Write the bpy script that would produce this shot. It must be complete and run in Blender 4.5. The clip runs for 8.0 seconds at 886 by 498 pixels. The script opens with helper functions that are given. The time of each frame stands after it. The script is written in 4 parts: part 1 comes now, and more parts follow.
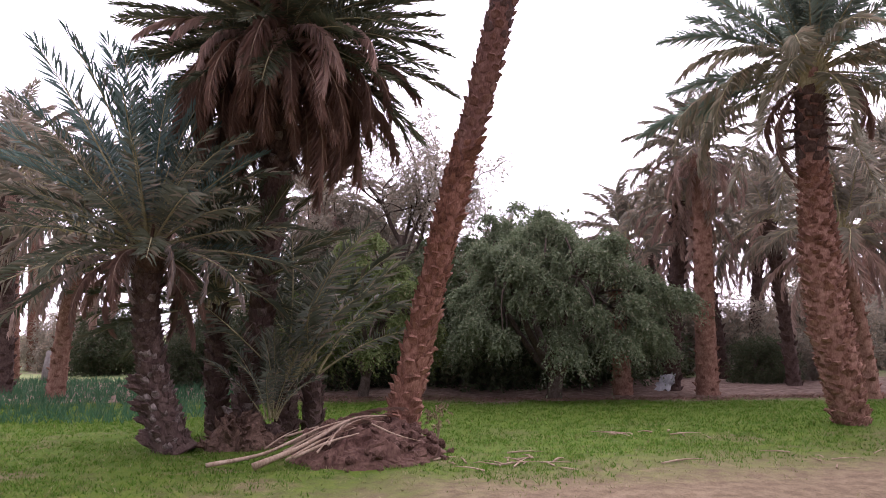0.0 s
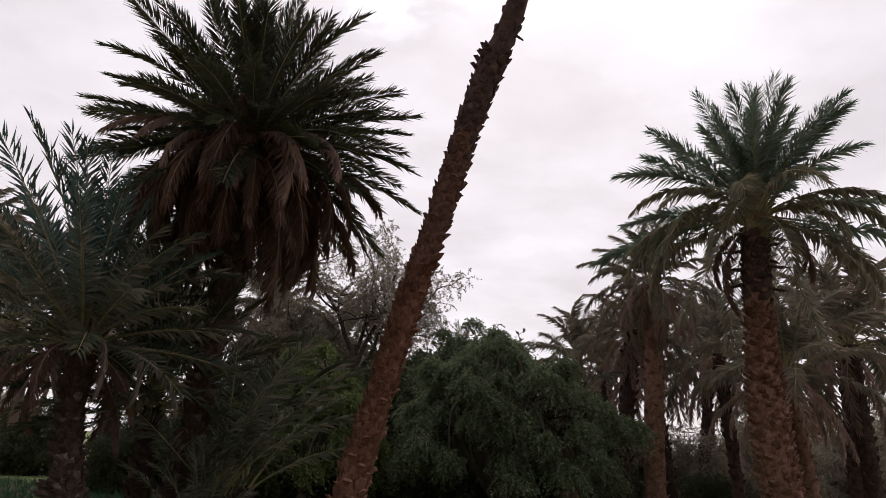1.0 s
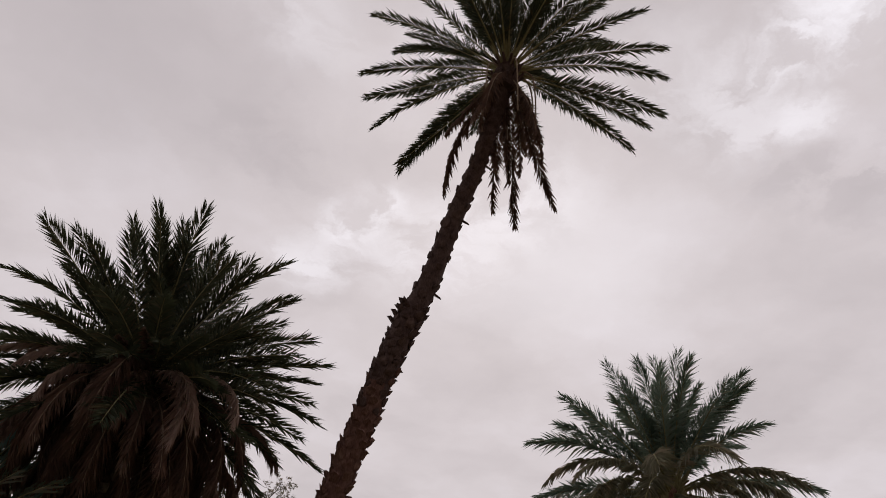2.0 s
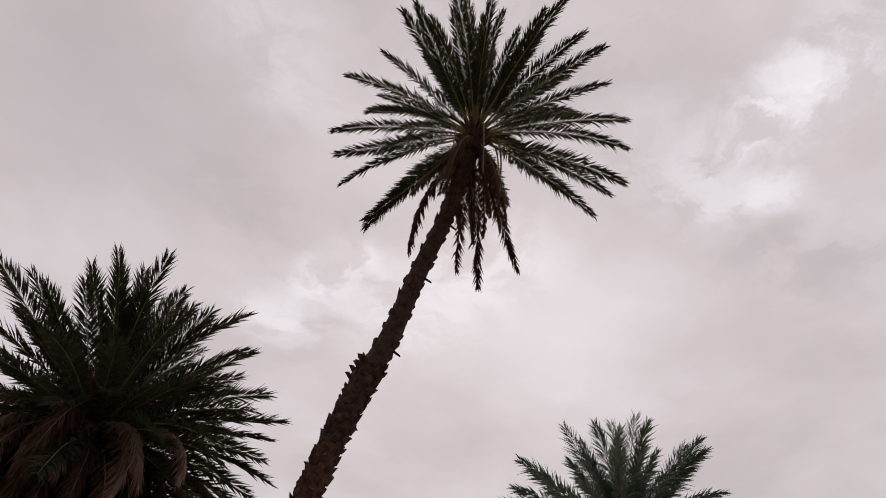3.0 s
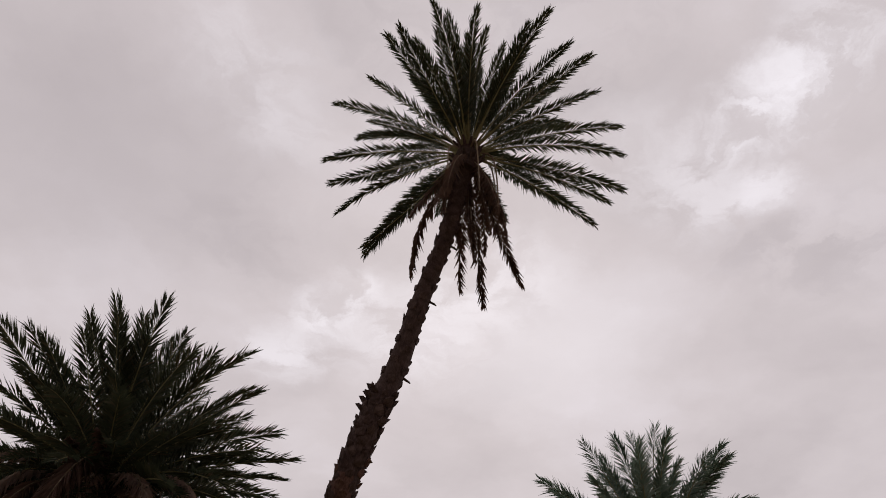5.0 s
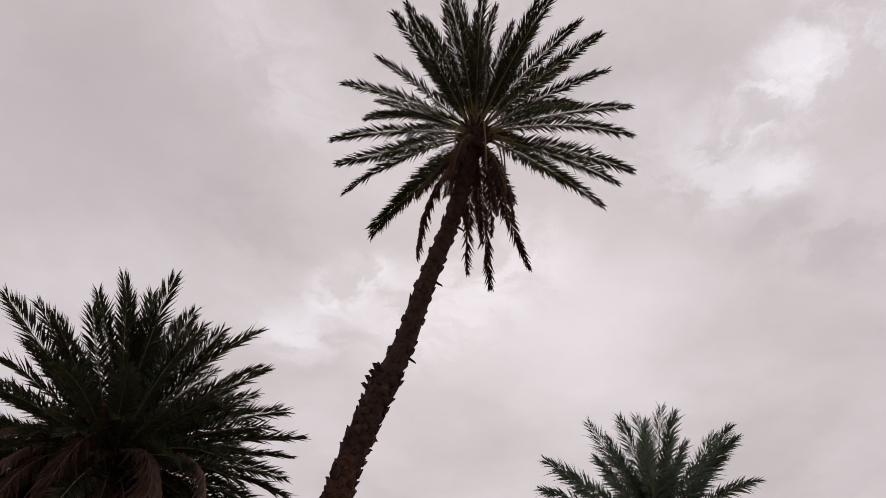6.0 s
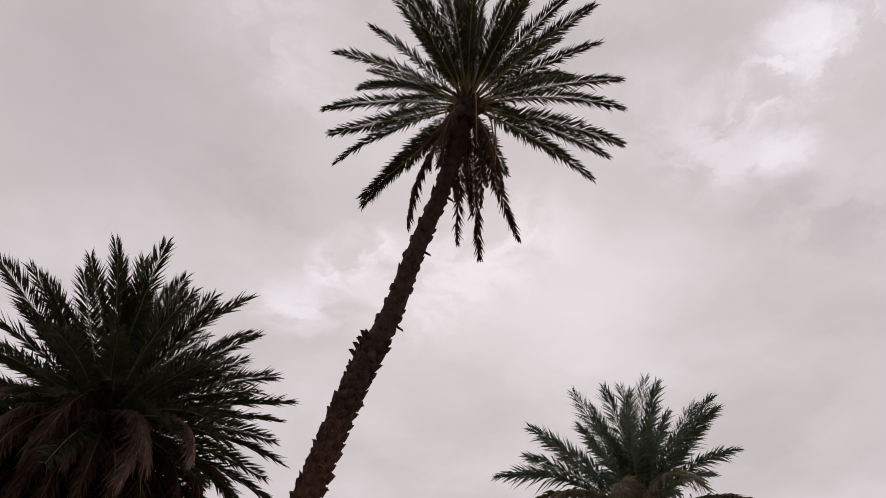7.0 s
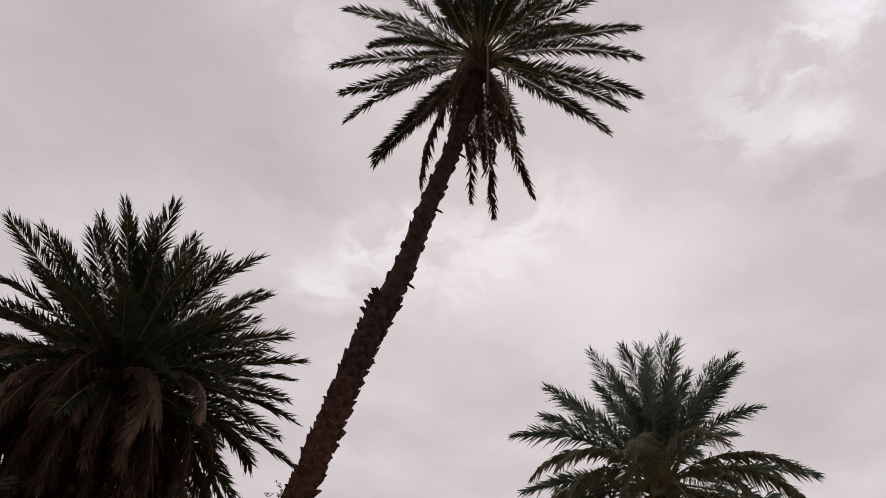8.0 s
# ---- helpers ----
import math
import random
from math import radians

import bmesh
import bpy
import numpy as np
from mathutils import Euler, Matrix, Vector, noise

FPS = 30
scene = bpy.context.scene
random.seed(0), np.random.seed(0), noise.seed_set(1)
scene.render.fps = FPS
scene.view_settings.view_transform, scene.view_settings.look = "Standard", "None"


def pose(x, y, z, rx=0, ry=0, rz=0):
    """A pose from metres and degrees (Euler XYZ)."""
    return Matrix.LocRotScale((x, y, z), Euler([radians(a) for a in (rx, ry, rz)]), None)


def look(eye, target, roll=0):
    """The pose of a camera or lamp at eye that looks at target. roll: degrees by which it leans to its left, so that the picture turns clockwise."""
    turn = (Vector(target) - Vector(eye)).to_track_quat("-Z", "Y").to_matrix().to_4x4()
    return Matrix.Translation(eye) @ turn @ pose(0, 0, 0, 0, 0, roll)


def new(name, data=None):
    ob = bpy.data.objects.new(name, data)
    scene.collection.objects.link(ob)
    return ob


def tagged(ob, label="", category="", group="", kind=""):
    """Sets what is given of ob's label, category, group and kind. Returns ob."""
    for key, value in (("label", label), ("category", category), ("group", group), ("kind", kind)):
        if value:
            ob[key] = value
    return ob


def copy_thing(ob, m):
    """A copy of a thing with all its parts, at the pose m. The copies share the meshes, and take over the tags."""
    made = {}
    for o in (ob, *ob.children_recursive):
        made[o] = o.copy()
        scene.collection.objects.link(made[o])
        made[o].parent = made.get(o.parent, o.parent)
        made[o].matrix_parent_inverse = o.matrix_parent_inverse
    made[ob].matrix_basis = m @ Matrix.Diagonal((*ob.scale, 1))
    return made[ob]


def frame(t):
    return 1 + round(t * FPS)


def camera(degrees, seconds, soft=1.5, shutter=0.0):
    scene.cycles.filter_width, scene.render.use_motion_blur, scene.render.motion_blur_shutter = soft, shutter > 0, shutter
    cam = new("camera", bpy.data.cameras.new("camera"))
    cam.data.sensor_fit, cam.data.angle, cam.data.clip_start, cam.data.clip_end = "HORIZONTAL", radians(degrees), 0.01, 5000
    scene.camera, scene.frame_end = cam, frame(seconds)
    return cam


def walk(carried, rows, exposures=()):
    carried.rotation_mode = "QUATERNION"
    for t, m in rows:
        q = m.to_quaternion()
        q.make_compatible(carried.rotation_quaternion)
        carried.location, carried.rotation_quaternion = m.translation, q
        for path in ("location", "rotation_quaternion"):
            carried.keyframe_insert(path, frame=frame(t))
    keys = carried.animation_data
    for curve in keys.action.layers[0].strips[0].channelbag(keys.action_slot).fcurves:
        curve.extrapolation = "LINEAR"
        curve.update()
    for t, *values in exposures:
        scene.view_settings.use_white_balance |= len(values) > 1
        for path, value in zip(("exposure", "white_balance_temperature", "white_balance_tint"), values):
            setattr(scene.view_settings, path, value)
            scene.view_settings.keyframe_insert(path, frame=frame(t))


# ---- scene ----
cam = camera(66.0, 8.0, 0.95)
PATH = [
    (0, (0.633, 1.646, 1.631), (0.516, 3.628, 1.867), -0.7),
    (0.5, (0.684, 1.757, 1.701), (0.693, 3.734, 2.003), -0.7),
    (0.8, (0.689, 1.724, 1.711), (0.671, 3.674, 2.159), 0.8),
    (1, (0.718, 1.708, 1.702), (0.716, 3.629, 2.259), 2.7),
    (1.3, (0.71, 1.787, 1.787), (0.76, 3.631, 2.56), 4.1),
    (1.5, (0.761, 1.828, 1.738), (0.807, 3.568, 2.723), 4.1),
    (1.7, (0.751, 1.991, 1.796), (0.894, 3.646, 2.909), 2.4),
    (2.8, (0.868, 1.955, 1.805), (1.081, 3.418, 3.151), 4.9),
    (3, (0.931, 1.898, 1.751), (1.16, 3.345, 3.112), 4.1),
    (3.5, (0.992, 1.975, 1.811), (1.247, 3.358, 3.233), 0.9),
    (4, (0.975, 1.948, 1.784), (1.265, 3.38, 3.15), -0.7),
    (4.5, (1.018, 2.021, 1.795), (1.256, 3.437, 3.187), -0.9),
    (4.7, (0.933, 2.013, 1.817), (1.161, 3.414, 3.226), -0.6),
    (5.8, (0.893, 2.186, 1.899), (1.111, 3.606, 3.291), 0.2),
    (6, (1.006, 2.084, 1.841), (1.2, 3.524, 3.214), 0.9),
    (6.5, (1.054, 2.11, 1.858), (1.212, 3.56, 3.227), 2.1),
    (7, (1.207, 2.002, 1.722), (1.406, 3.495, 3.038), 1.7),
    (7.5, (1.283, 2.181, 1.715), (1.396, 3.685, 3.029), 4.9),
    (8, (1.509, 2.348, 1.616), (1.637, 3.894, 2.879), 2.8),
]
EXPOSURES = [(0, 2.3, 5850, 26), (0.6, 2.3, 5850, 24), (0.8, 1.9, 6000, 13), (1.0, 0.6, 6250, 9), (1.3, 0.65, 6350, 10), (1.5, 0.1, 6350, 10), (1.7, 0.08, 6450, 10), (2.8, 0.12, 6500, 11), (3, 0.06, 6500, 11), (8, 0.06, 6500, 11)]
walk(cam, [(t, look(eye, target, roll)) for t, eye, target, roll in PATH], EXPOSURES)

# ---- light: overcast sky with drifting cloud, weak veiled sun ----
SUN_ELEVATION, SUN_AZIMUTH = 42.0, 78.0
sun = new("sun", bpy.data.lights.new("sun", "SUN"))
sun.data.energy, sun.data.angle, sun.data.color = 0.5, radians(25), (1.0, 0.95, 0.9)
sun.matrix_world = look(
    (200 * math.cos(radians(SUN_AZIMUTH)), 200 * math.sin(radians(SUN_AZIMUTH)), 200 * math.tan(radians(SUN_ELEVATION))),
    (0, 12, 0))


class Nodes:
    """Short writing for node trees."""

    def __init__(self, tree):
        self.tree = tree
        tree.nodes.clear()

    def add(self, kind, operation=""):
        node = self.tree.nodes.new(kind)
        if operation:
            node.operation = operation
        return node

    def link(self, a, b):
        self.tree.links.new(a, b)

    def put(self, socket, value):
        if isinstance(value, bpy.types.NodeSocket):
            self.link(value, socket)
        else:
            socket.default_value = value

    def math(self, operation, a, b=0.0, clamp=False):
        node = self.add("ShaderNodeMath", operation)
        node.use_clamp = clamp
        self.put(node.inputs[0], a)
        self.put(node.inputs[1], b)
        return node.outputs[0]

    def noise(self, vector, scale, detail=4.0, rough=0.55, distortion=0.0):
        node = self.add("ShaderNodeTexNoise")
        if vector is not None:
            self.link(vector, node.inputs["Vector"])
        node.inputs["Scale"].default_value, node.inputs["Detail"].default_value = scale, detail
        node.inputs["Roughness"].default_value, node.inputs["Distortion"].default_value = rough, distortion
        return node

    def ramp(self, value, stops):
        node = self.add("ShaderNodeValToRGB")
        while len(node.color_ramp.elements) < len(stops):
            node.color_ramp.elements.new(0.5)
        for element, (place, colour) in zip(node.color_ramp.elements, stops):
            element.position, element.color = place, (*colour, 1) if len(colour) == 3 else colour
        self.link(value, node.inputs[0])
        return node.outputs[0]

    def mix(self, factor, a, b, blend="MIX"):
        node = self.add("ShaderNodeMix")
        node.data_type, node.blend_type = "RGBA", blend
        self.put(node.inputs[0], factor)
        for socket, value in ((node.inputs[6], a), (node.inputs[7], b)):
            self.put(socket, (*value, 1) if isinstance(value, tuple) and len(value) == 3 else value)
        return node.outputs[2]

    def smooth(self, value, low, high):
        node = self.add("ShaderNodeMapRange")
        node.interpolation_type = "SMOOTHSTEP"
        self.link(value, node.inputs[0])
        node.inputs[1].default_value, node.inputs[2].default_value = low, high
        return node.outputs[0]


def build_sky():
    world = bpy.data.worlds.new("sky")
    scene.world = world
    world.use_nodes = True
    n = Nodes(world.node_tree)
    way = n.add("ShaderNodeTexCoord").outputs["Generated"]
    xyz = n.add("ShaderNodeSeparateXYZ")
    n.link(way, xyz.inputs[0])
    # the cloud layer lies flat overhead
    height = n.math("ADD", n.math("MAXIMUM", xyz.outputs[2], 0.0), 0.15)
    flat = n.add("ShaderNodeCombineXYZ")
    n.link(n.math("DIVIDE", xyz.outputs[0], height), flat.inputs[0])
    n.link(n.math("DIVIDE", xyz.outputs[1], height), flat.inputs[1])
    warp = n.noise(flat.outputs[0], 4.5, 8.0, 0.68)
    shift = n.add("ShaderNodeVectorMath", operation="MULTIPLY_ADD")
    n.link(warp.outputs["Color"], shift.inputs[0])
    shift.inputs[1].default_value, shift.inputs[2].default_value = (0.17, 0.17, 0), (-0.085, -0.085, 0)
    moved = n.add("ShaderNodeVectorMath", operation="ADD")
    n.link(flat.outputs[0], moved.inputs[0])
    n.link(shift.outputs[0], moved.inputs[1])
    broad = n.noise(moved.outputs[0], 2.6, 7.0, 0.52)
    cloud = n.ramp(broad.outputs["Fac"], [(0.3, (0.545, 0.487, 0.49)), (0.52, (0.63, 0.567, 0.572)), (0.75, (0.72, 0.66, 0.68))])
    shred = n.noise(moved.outputs[0], 9.0, 6.0, 0.6, 0.6)
    torn = n.math("ADD", 0.15, n.smooth(shred.outputs["Fac"], 0.36, 0.62))
    for cx, cy, size, lift in CLOUD_BANKS:
        away = n.add("ShaderNodeVectorMath", operation="DISTANCE")
        n.link(moved.outputs[0], away.inputs[0])
        away.inputs[1].default_value = (cx, cy, 0)
        near = n.math("SUBTRACT", 1.0, n.smooth(away.outputs["Value"], size * 0.1, size * 1.5))
        if size < 0.2:
            near = n.math("MULTIPLY", near, torn)
        colour = (0.95, 0.91, 0.95) if lift > 0 else (0.42, 0.375, 0.385)
        cloud = n.mix(n.math("MULTIPLY", near, abs(lift)), cloud, colour)
    # the veiled sun stands ahead: the cloud is brightest round it and dull on the far side
    aim = n.add("ShaderNodeVectorMath", operation="DOT_PRODUCT")
    n.link(way, aim.inputs[0])
    e, a = radians(SUN_ELEVATION), radians(SUN_AZIMUTH)
    aim.inputs[1].default_value = (math.cos(e) * math.cos(a), math.cos(e) * math.sin(a), math.sin(e))
    glow = n.math("ADD", 0.2, n.math("MULTIPLY", n.smooth(aim.outputs["Value"], -0.65, 0.72), 0.82))
    shine = n.add("ShaderNodeVectorMath", operation="SCALE")
    n.link(cloud, shine.inputs[0])
    n.link(glow, shine.inputs["Scale"])
    cloud = shine.outputs[0]
    air = n.add("ShaderNodeTexSky")
    air.sky_type, air.sun_disc = "NISHITA", False
    air.sun_elevation, air.sun_rotation = radians(SUN_ELEVATION), radians(90 - SUN_AZIMUTH)
    thin = n.mix(1.0, air.outputs[0], (0.06, 0.06, 0.06), "MULTIPLY")
    veil = n.mix(0.93, thin, cloud)
    back = n.add("ShaderNodeBackground")
    n.link(veil, back.inputs[0])
    back.inputs[1].default_value = 1.0
    n.link(back.outputs[0], n.add("ShaderNodeOutputWorld").inputs[0])


# centre and size of cloud banks in the cloud layer, brighter or darker
CLOUD_BANKS = (
    (0.586, 0.409, 0.075, 0.6), (0.559, 0.453, 0.075, 0.6), (0.523, 0.510, 0.07, 0.5), (0.490, 0.564, 0.06, 0.35), (0.608, 0.606, 0.06, 0.55), (0.520, 0.663, 0.09, 0.4),
    (0.386, 0.588, 0.1, 0.25), (-0.017, 0.920, 0.05, 0.55), (-0.067, 0.999, 0.07, 0.6), (-0.140, 1.119, 0.09, 0.5), (0.102, 1.035, 0.16, 0.45), (0.243, 0.888, 0.13, 0.4),
    (0.382, 1.040, 0.22, 0.35), (-0.173, 0.530, 0.1, 0.3), (-0.138, 0.644, 0.07, 0.25), (0.593, 0.319, 0.08, 0.4), (-0.417, 0.701, 0.26, -0.45), (-0.195, 0.841, 0.13, -0.3),
    (0.789, 0.686, 0.13, -0.35), (0.635, 0.740, 0.09, -0.3), (0.235, 0.450, 0.16, -0.35), (-0.025, 0.452, 0.13, -0.25))
build_sky()

# ---- materials ----


def material(name):
    m = bpy.data.materials.new(name)
    m.use_nodes = True
    return m, Nodes(m.node_tree)


def finish(n, colour, rough, bump=None, strength=0.4, distance=0.01, through_light=0.0, specular=0.4):
    shade = n.add("ShaderNodeBsdfPrincipled")
    n.put(shade.inputs["Base Color"], colour)
    n.put(shade.inputs["Roughness"], rough)
    shade.inputs["Specular IOR Level"].default_value = specular
    if bump is not None:
        relief = n.add("ShaderNodeBump")
        relief.inputs["Strength"].default_value, relief.inputs["Distance"].default_value = strength, distance
        n.link(bump, relief.inputs["Height"])
        n.link(relief.outputs[0], shade.inputs["Normal"])
    out = n.add("ShaderNodeOutputMaterial")
    if through_light:
        leaf = n.add("ShaderNodeBsdfTranslucent")
        n.put(leaf.inputs[0], colour)
        both = n.add("ShaderNodeMixShader")
        both.inputs[0].default_value = through_light
        n.link(shade.outputs[0], both.inputs[1])
        n.link(leaf.outputs[0], both.inputs[2])
        n.link(both.outputs[0], out.inputs[0])
    else:
        n.link(shade.outputs[0], out.inputs[0])


def leaf_material(name, dark, light, brown=(0.16, 0.11, 0.06), brown_share=0.15, through_light=0.25, rough=0.5):
    """Leaves: each frond and each blade a little different, with some browned blades."""
    m, n = material(name)
    place = n.add("ShaderNodeTexCoord").outputs["Object"]
    each = n.add("ShaderNodeNewGeometry").outputs["Random Per Island"]
    whole = n.add("ShaderNodeObjectInfo").outputs["Random"]
    blend = n.math("ADD", n.math("MULTIPLY", each, 0.55), n.math("MULTIPLY", whole, 0.45))
    colour = n.mix(blend, dark, light)
    patch = n.noise(place, 2.3, 3.0)
    old = n.math("MULTIPLY", n.smooth(n.math("ADD", each, n.math("MULTIPLY", patch.outputs["Fac"], 0.5)), 1.05 - brown_share, 1.35), 0.8)
    colour = n.mix(old, colour, brown)
    grain = n.noise(place, 60.0, 2.0)
    finish(n, colour, n.math("ADD", rough - 0.1, n.math("MULTIPLY", grain.outputs["Fac"], 0.2)), through_light=through_light, specular=0.25)
    return m


def bark_material(name, dark, mid, light, scale=9.0):
    """Fibrous bark, stained at two scales; each piece a little different."""
    m, n = material(name)
    place = n.add("ShaderNodeTexCoord").outputs["Object"]
    each = n.add("ShaderNodeObjectInfo").outputs["Random"]
    island = n.add("ShaderNodeNewGeometry").outputs["Random Per Island"]
    moved = n.add("ShaderNodeVectorMath", operation="ADD")
    n.link(place, moved.inputs[0])
    n.link(n.math("MULTIPLY", each, 37.0), moved.inputs[1])
    stretch = n.add("ShaderNodeVectorMath", operation="MULTIPLY")
    n.link(moved.outputs[0], stretch.inputs[0])
    stretch.inputs[1].default_value = (1, 1, 0.3)
    fibre = n.noise(stretch.outputs[0], scale * 7, 4.0, 0.65)
    stain = n.noise(moved.outputs[0], scale, 4.0, 0.6)
    mixed = n.math("ADD", n.math("MULTIPLY", fibre.outputs["Fac"], 0.45), n.math("MULTIPLY", stain.outputs["Fac"], 0.45))
    mixed = n.math("ADD", mixed, n.math("MULTIPLY", n.math("ADD", each, island), 0.1))
    colour = n.ramp(mixed, [(0.32, dark), (0.52, mid), (0.72, light)])
    finish(n, colour, 0.9, fibre.outputs["Fac"], 0.7, 0.02, specular=0.15)
    return m


LEAF_DARK = leaf_material("palm_leaf_dark", (0.045, 0.055, 0.032), (0.12, 0.135, 0.075), through_light=0.35)
LEAF_BLUE = leaf_material("palm_leaf_blue_green", (0.055, 0.105, 0.09), (0.18, 0.255, 0.225), brown_share=0.05)
LEAF_GREY = leaf_material("palm_leaf_grey_green", (0.06, 0.076, 0.05), (0.18, 0.195, 0.135), (0.26, 0.19, 0.14), 0.2)
LEAF_LIGHT = leaf_material("palm_leaf_light_green", (0.15, 0.21, 0.155), (0.38, 0.46, 0.365), (0.40, 0.33, 0.24), 0.12, 0.55)
LEAF_DRY = leaf_material("palm_leaf_dry", (0.125, 0.073, 0.054), (0.32, 0.2, 0.145), (0.12, 0.075, 0.06), 0.3, 0.15, 0.75)
# dead leaf colour raised so that shaded leaves look lit from the front
LEAF_ROSE = leaf_material("palm_leaf_rusty", (0.34, 0.235, 0.19), (0.62, 0.46, 0.385), (0.16, 0.1, 0.08), 0.25, 0.15, 0.75)
LEAF_PALE = leaf_material("palm_leaf_bleached", (0.24, 0.19, 0.165), (0.5, 0.43, 0.385), (0.18, 0.13, 0.11), 0.25, 0.15, 0.75)
LEAF_OCHRE = leaf_material("palm_leaf_olive", (0.18, 0.175, 0.115), (0.43, 0.41, 0.295), (0.44, 0.34, 0.25), 0.25, 0.55)
LEAF_FAR = leaf_material("palm_leaf_far", (0.17, 0.16, 0.12), (0.38, 0.345, 0.265), (0.42, 0.31, 0.24), 0.35, 0.5)
LEAF_OLIVE = leaf_material("shrub_leaf_grey_green", (0.095, 0.128, 0.065), (0.205, 0.245, 0.14), (0.3, 0.29, 0.2), 0.05, 0.35, 0.75)
LEAF_YELLOW = leaf_material("shrub_leaf_yellow_green", (0.105, 0.145, 0.045), (0.265, 0.32, 0.125), (0.2, 0.16, 0.08), 0.12, 0.35, 0.75)
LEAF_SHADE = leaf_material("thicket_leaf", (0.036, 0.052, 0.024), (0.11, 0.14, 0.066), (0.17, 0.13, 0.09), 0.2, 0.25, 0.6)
RACHIS = bark_material("frond_stalk", (0.14, 0.12, 0.05), (0.30, 0.27, 0.14), (0.48, 0.44, 0.27), 5.0)
RACHIS_DRY = bark_material("dry_frond_stalk", (0.12, 0.08, 0.052), (0.28, 0.2, 0.138), (0.47, 0.37, 0.275), 5.0)
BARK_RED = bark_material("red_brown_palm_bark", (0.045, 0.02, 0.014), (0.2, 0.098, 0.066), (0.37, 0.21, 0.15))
BARK_DUSK = bark_material("dark_brown_palm_bark", (0.035, 0.022, 0.020), (0.095, 0.060, 0.053), (0.19, 0.13, 0.115))
BARK_MID = bark_material("mid_brown_palm_bark", (0.055, 0.028, 0.023), (0.15, 0.078, 0.060), (0.27, 0.165, 0.13))
BARK_BROWN = bark_material("brown_palm_bark", (0.055, 0.027, 0.02), (0.19, 0.098, 0.068), (0.40, 0.25, 0.185))
BARK_GREY = bark_material("dark_palm_bark", (0.028, 0.017, 0.014), (0.075, 0.048, 0.04), (0.17, 0.12, 0.10))
BOOT_PALE = bark_material("pale_cut_leaf_base", (0.03, 0.02, 0.017), (0.12, 0.09, 0.078), (0.38, 0.32, 0.29))
WOOD = bark_material("grey_branch_bark", (0.035, 0.026, 0.02), (0.095, 0.073, 0.058), (0.19, 0.155, 0.125))
FIBRE = bark_material("leaf_sheath_fibre", (0.03, 0.018, 0.013), (0.088, 0.053, 0.038), (0.2, 0.132, 0.092), 14.0)
SOIL = bark_material("red_brown_soil", (0.016, 0.008, 0.006), (0.062, 0.031, 0.023), (0.165, 0.098, 0.072), 3.0)


def ground_material():
    m, n = material("ground")
    place = n.add("ShaderNodeTexCoord").outputs["Object"]
    xyz = n.add("ShaderNodeSeparateXYZ")
    n.link(place, xyz.inputs[0])
    broad = n.noise(place, 0.45, 4.0, 0.6)
    fine = n.noise(place, 5.0, 5.0, 0.65)
    grit = n.noise(place, 45.0, 3.0, 0.7)
    soil = n.ramp(n.math("ADD", n.math("MULTIPLY", fine.outputs["Fac"], 0.6), n.math("MULTIPLY", grit.outputs["Fac"], 0.4)),
                  [(0.33, (0.085, 0.06, 0.036)), (0.5, (0.165, 0.122, 0.073)), (0.68, (0.26, 0.2, 0.125))])
    turf = n.ramp(n.math("ADD", n.math("MULTIPLY", fine.outputs["Fac"], 0.5), n.math("MULTIPLY", grit.outputs["Fac"], 0.5)),
                  [(0.35, (0.04, 0.075, 0.008)), (0.5, (0.075, 0.122, 0.013)), (0.68, (0.135, 0.155, 0.028))])
    litter = n.ramp(fine.outputs["Fac"], [(0.3, (0.09, 0.055, 0.045)), (0.5, (0.2, 0.14, 0.11)), (0.7, (0.33, 0.25, 0.2))])
    wave = n.math("MULTIPLY", n.math("SUBTRACT", broad.outputs["Fac"], 0.5), 4.0)
    ragged = n.math("MULTIPLY", n.math("SUBTRACT", fine.outputs["Fac"], 0.5), 2.2)
    edge = n.math("ADD", n.math("ADD", xyz.outputs[1], wave), ragged)
    # a worn sandy track in front, more of it towards +x
    slant = n.math("ADD", edge, n.math("MULTIPLY", n.math("SUBTRACT", xyz.outputs[0], 1.0), -0.34))
    grown = n.smooth(slant, 8.3, 10.6)
    worn = n.noise(place, 0.9, 5.0, 0.65, 0.4)
    thin = n.math("MULTIPLY", n.smooth(worn.outputs["Fac"], 0.5, 0.66), n.math("SUBTRACT", 1.0, n.smooth(edge, 11.5, 14.5)))
    colour = n.mix(grown, soil, turf)
    colour = n.mix(n.math("MULTIPLY", thin, 0.75), colour, soil)
    colour = n.mix(n.smooth(edge, 17.2, 18.6), colour, litter)
    # sunlit grass at the back, its light painted in as brighter green patches
    far = n.math("MULTIPLY", n.smooth(edge, 24.0, 25.5), n.smooth(broad.outputs["Fac"], 0.35, 0.5))
    colour = n.mix(far, colour, n.mix(fine.outputs["Fac"], (0.16, 0.22, 0.07), (0.34, 0.36, 0.18)))
    finish(n, colour, 0.95, n.math("ADD", fine.outputs["Fac"], n.math("MULTIPLY", grit.outputs["Fac"], 0.4)), 0.8, 0.04, specular=0.1)
    return m


GROUND = ground_material()
GRASS = leaf_material("grass_blade", (0.050, 0.118, 0.010), (0.098, 0.185, 0.020), (0.2, 0.2, 0.06), 0.12, 0.6, 0.6)
GRASS_DRY = leaf_material("dry_grass_blade", (0.1, 0.12, 0.025), (0.25, 0.235, 0.085), (0.36, 0.30, 0.2), 0.3, 0.3, 0.7)
CROP = leaf_material("blue_green_crop", (0.032, 0.088, 0.04), (0.078, 0.175, 0.088), (0.15, 0.17, 0.08), 0.02, 0.5, 0.5)

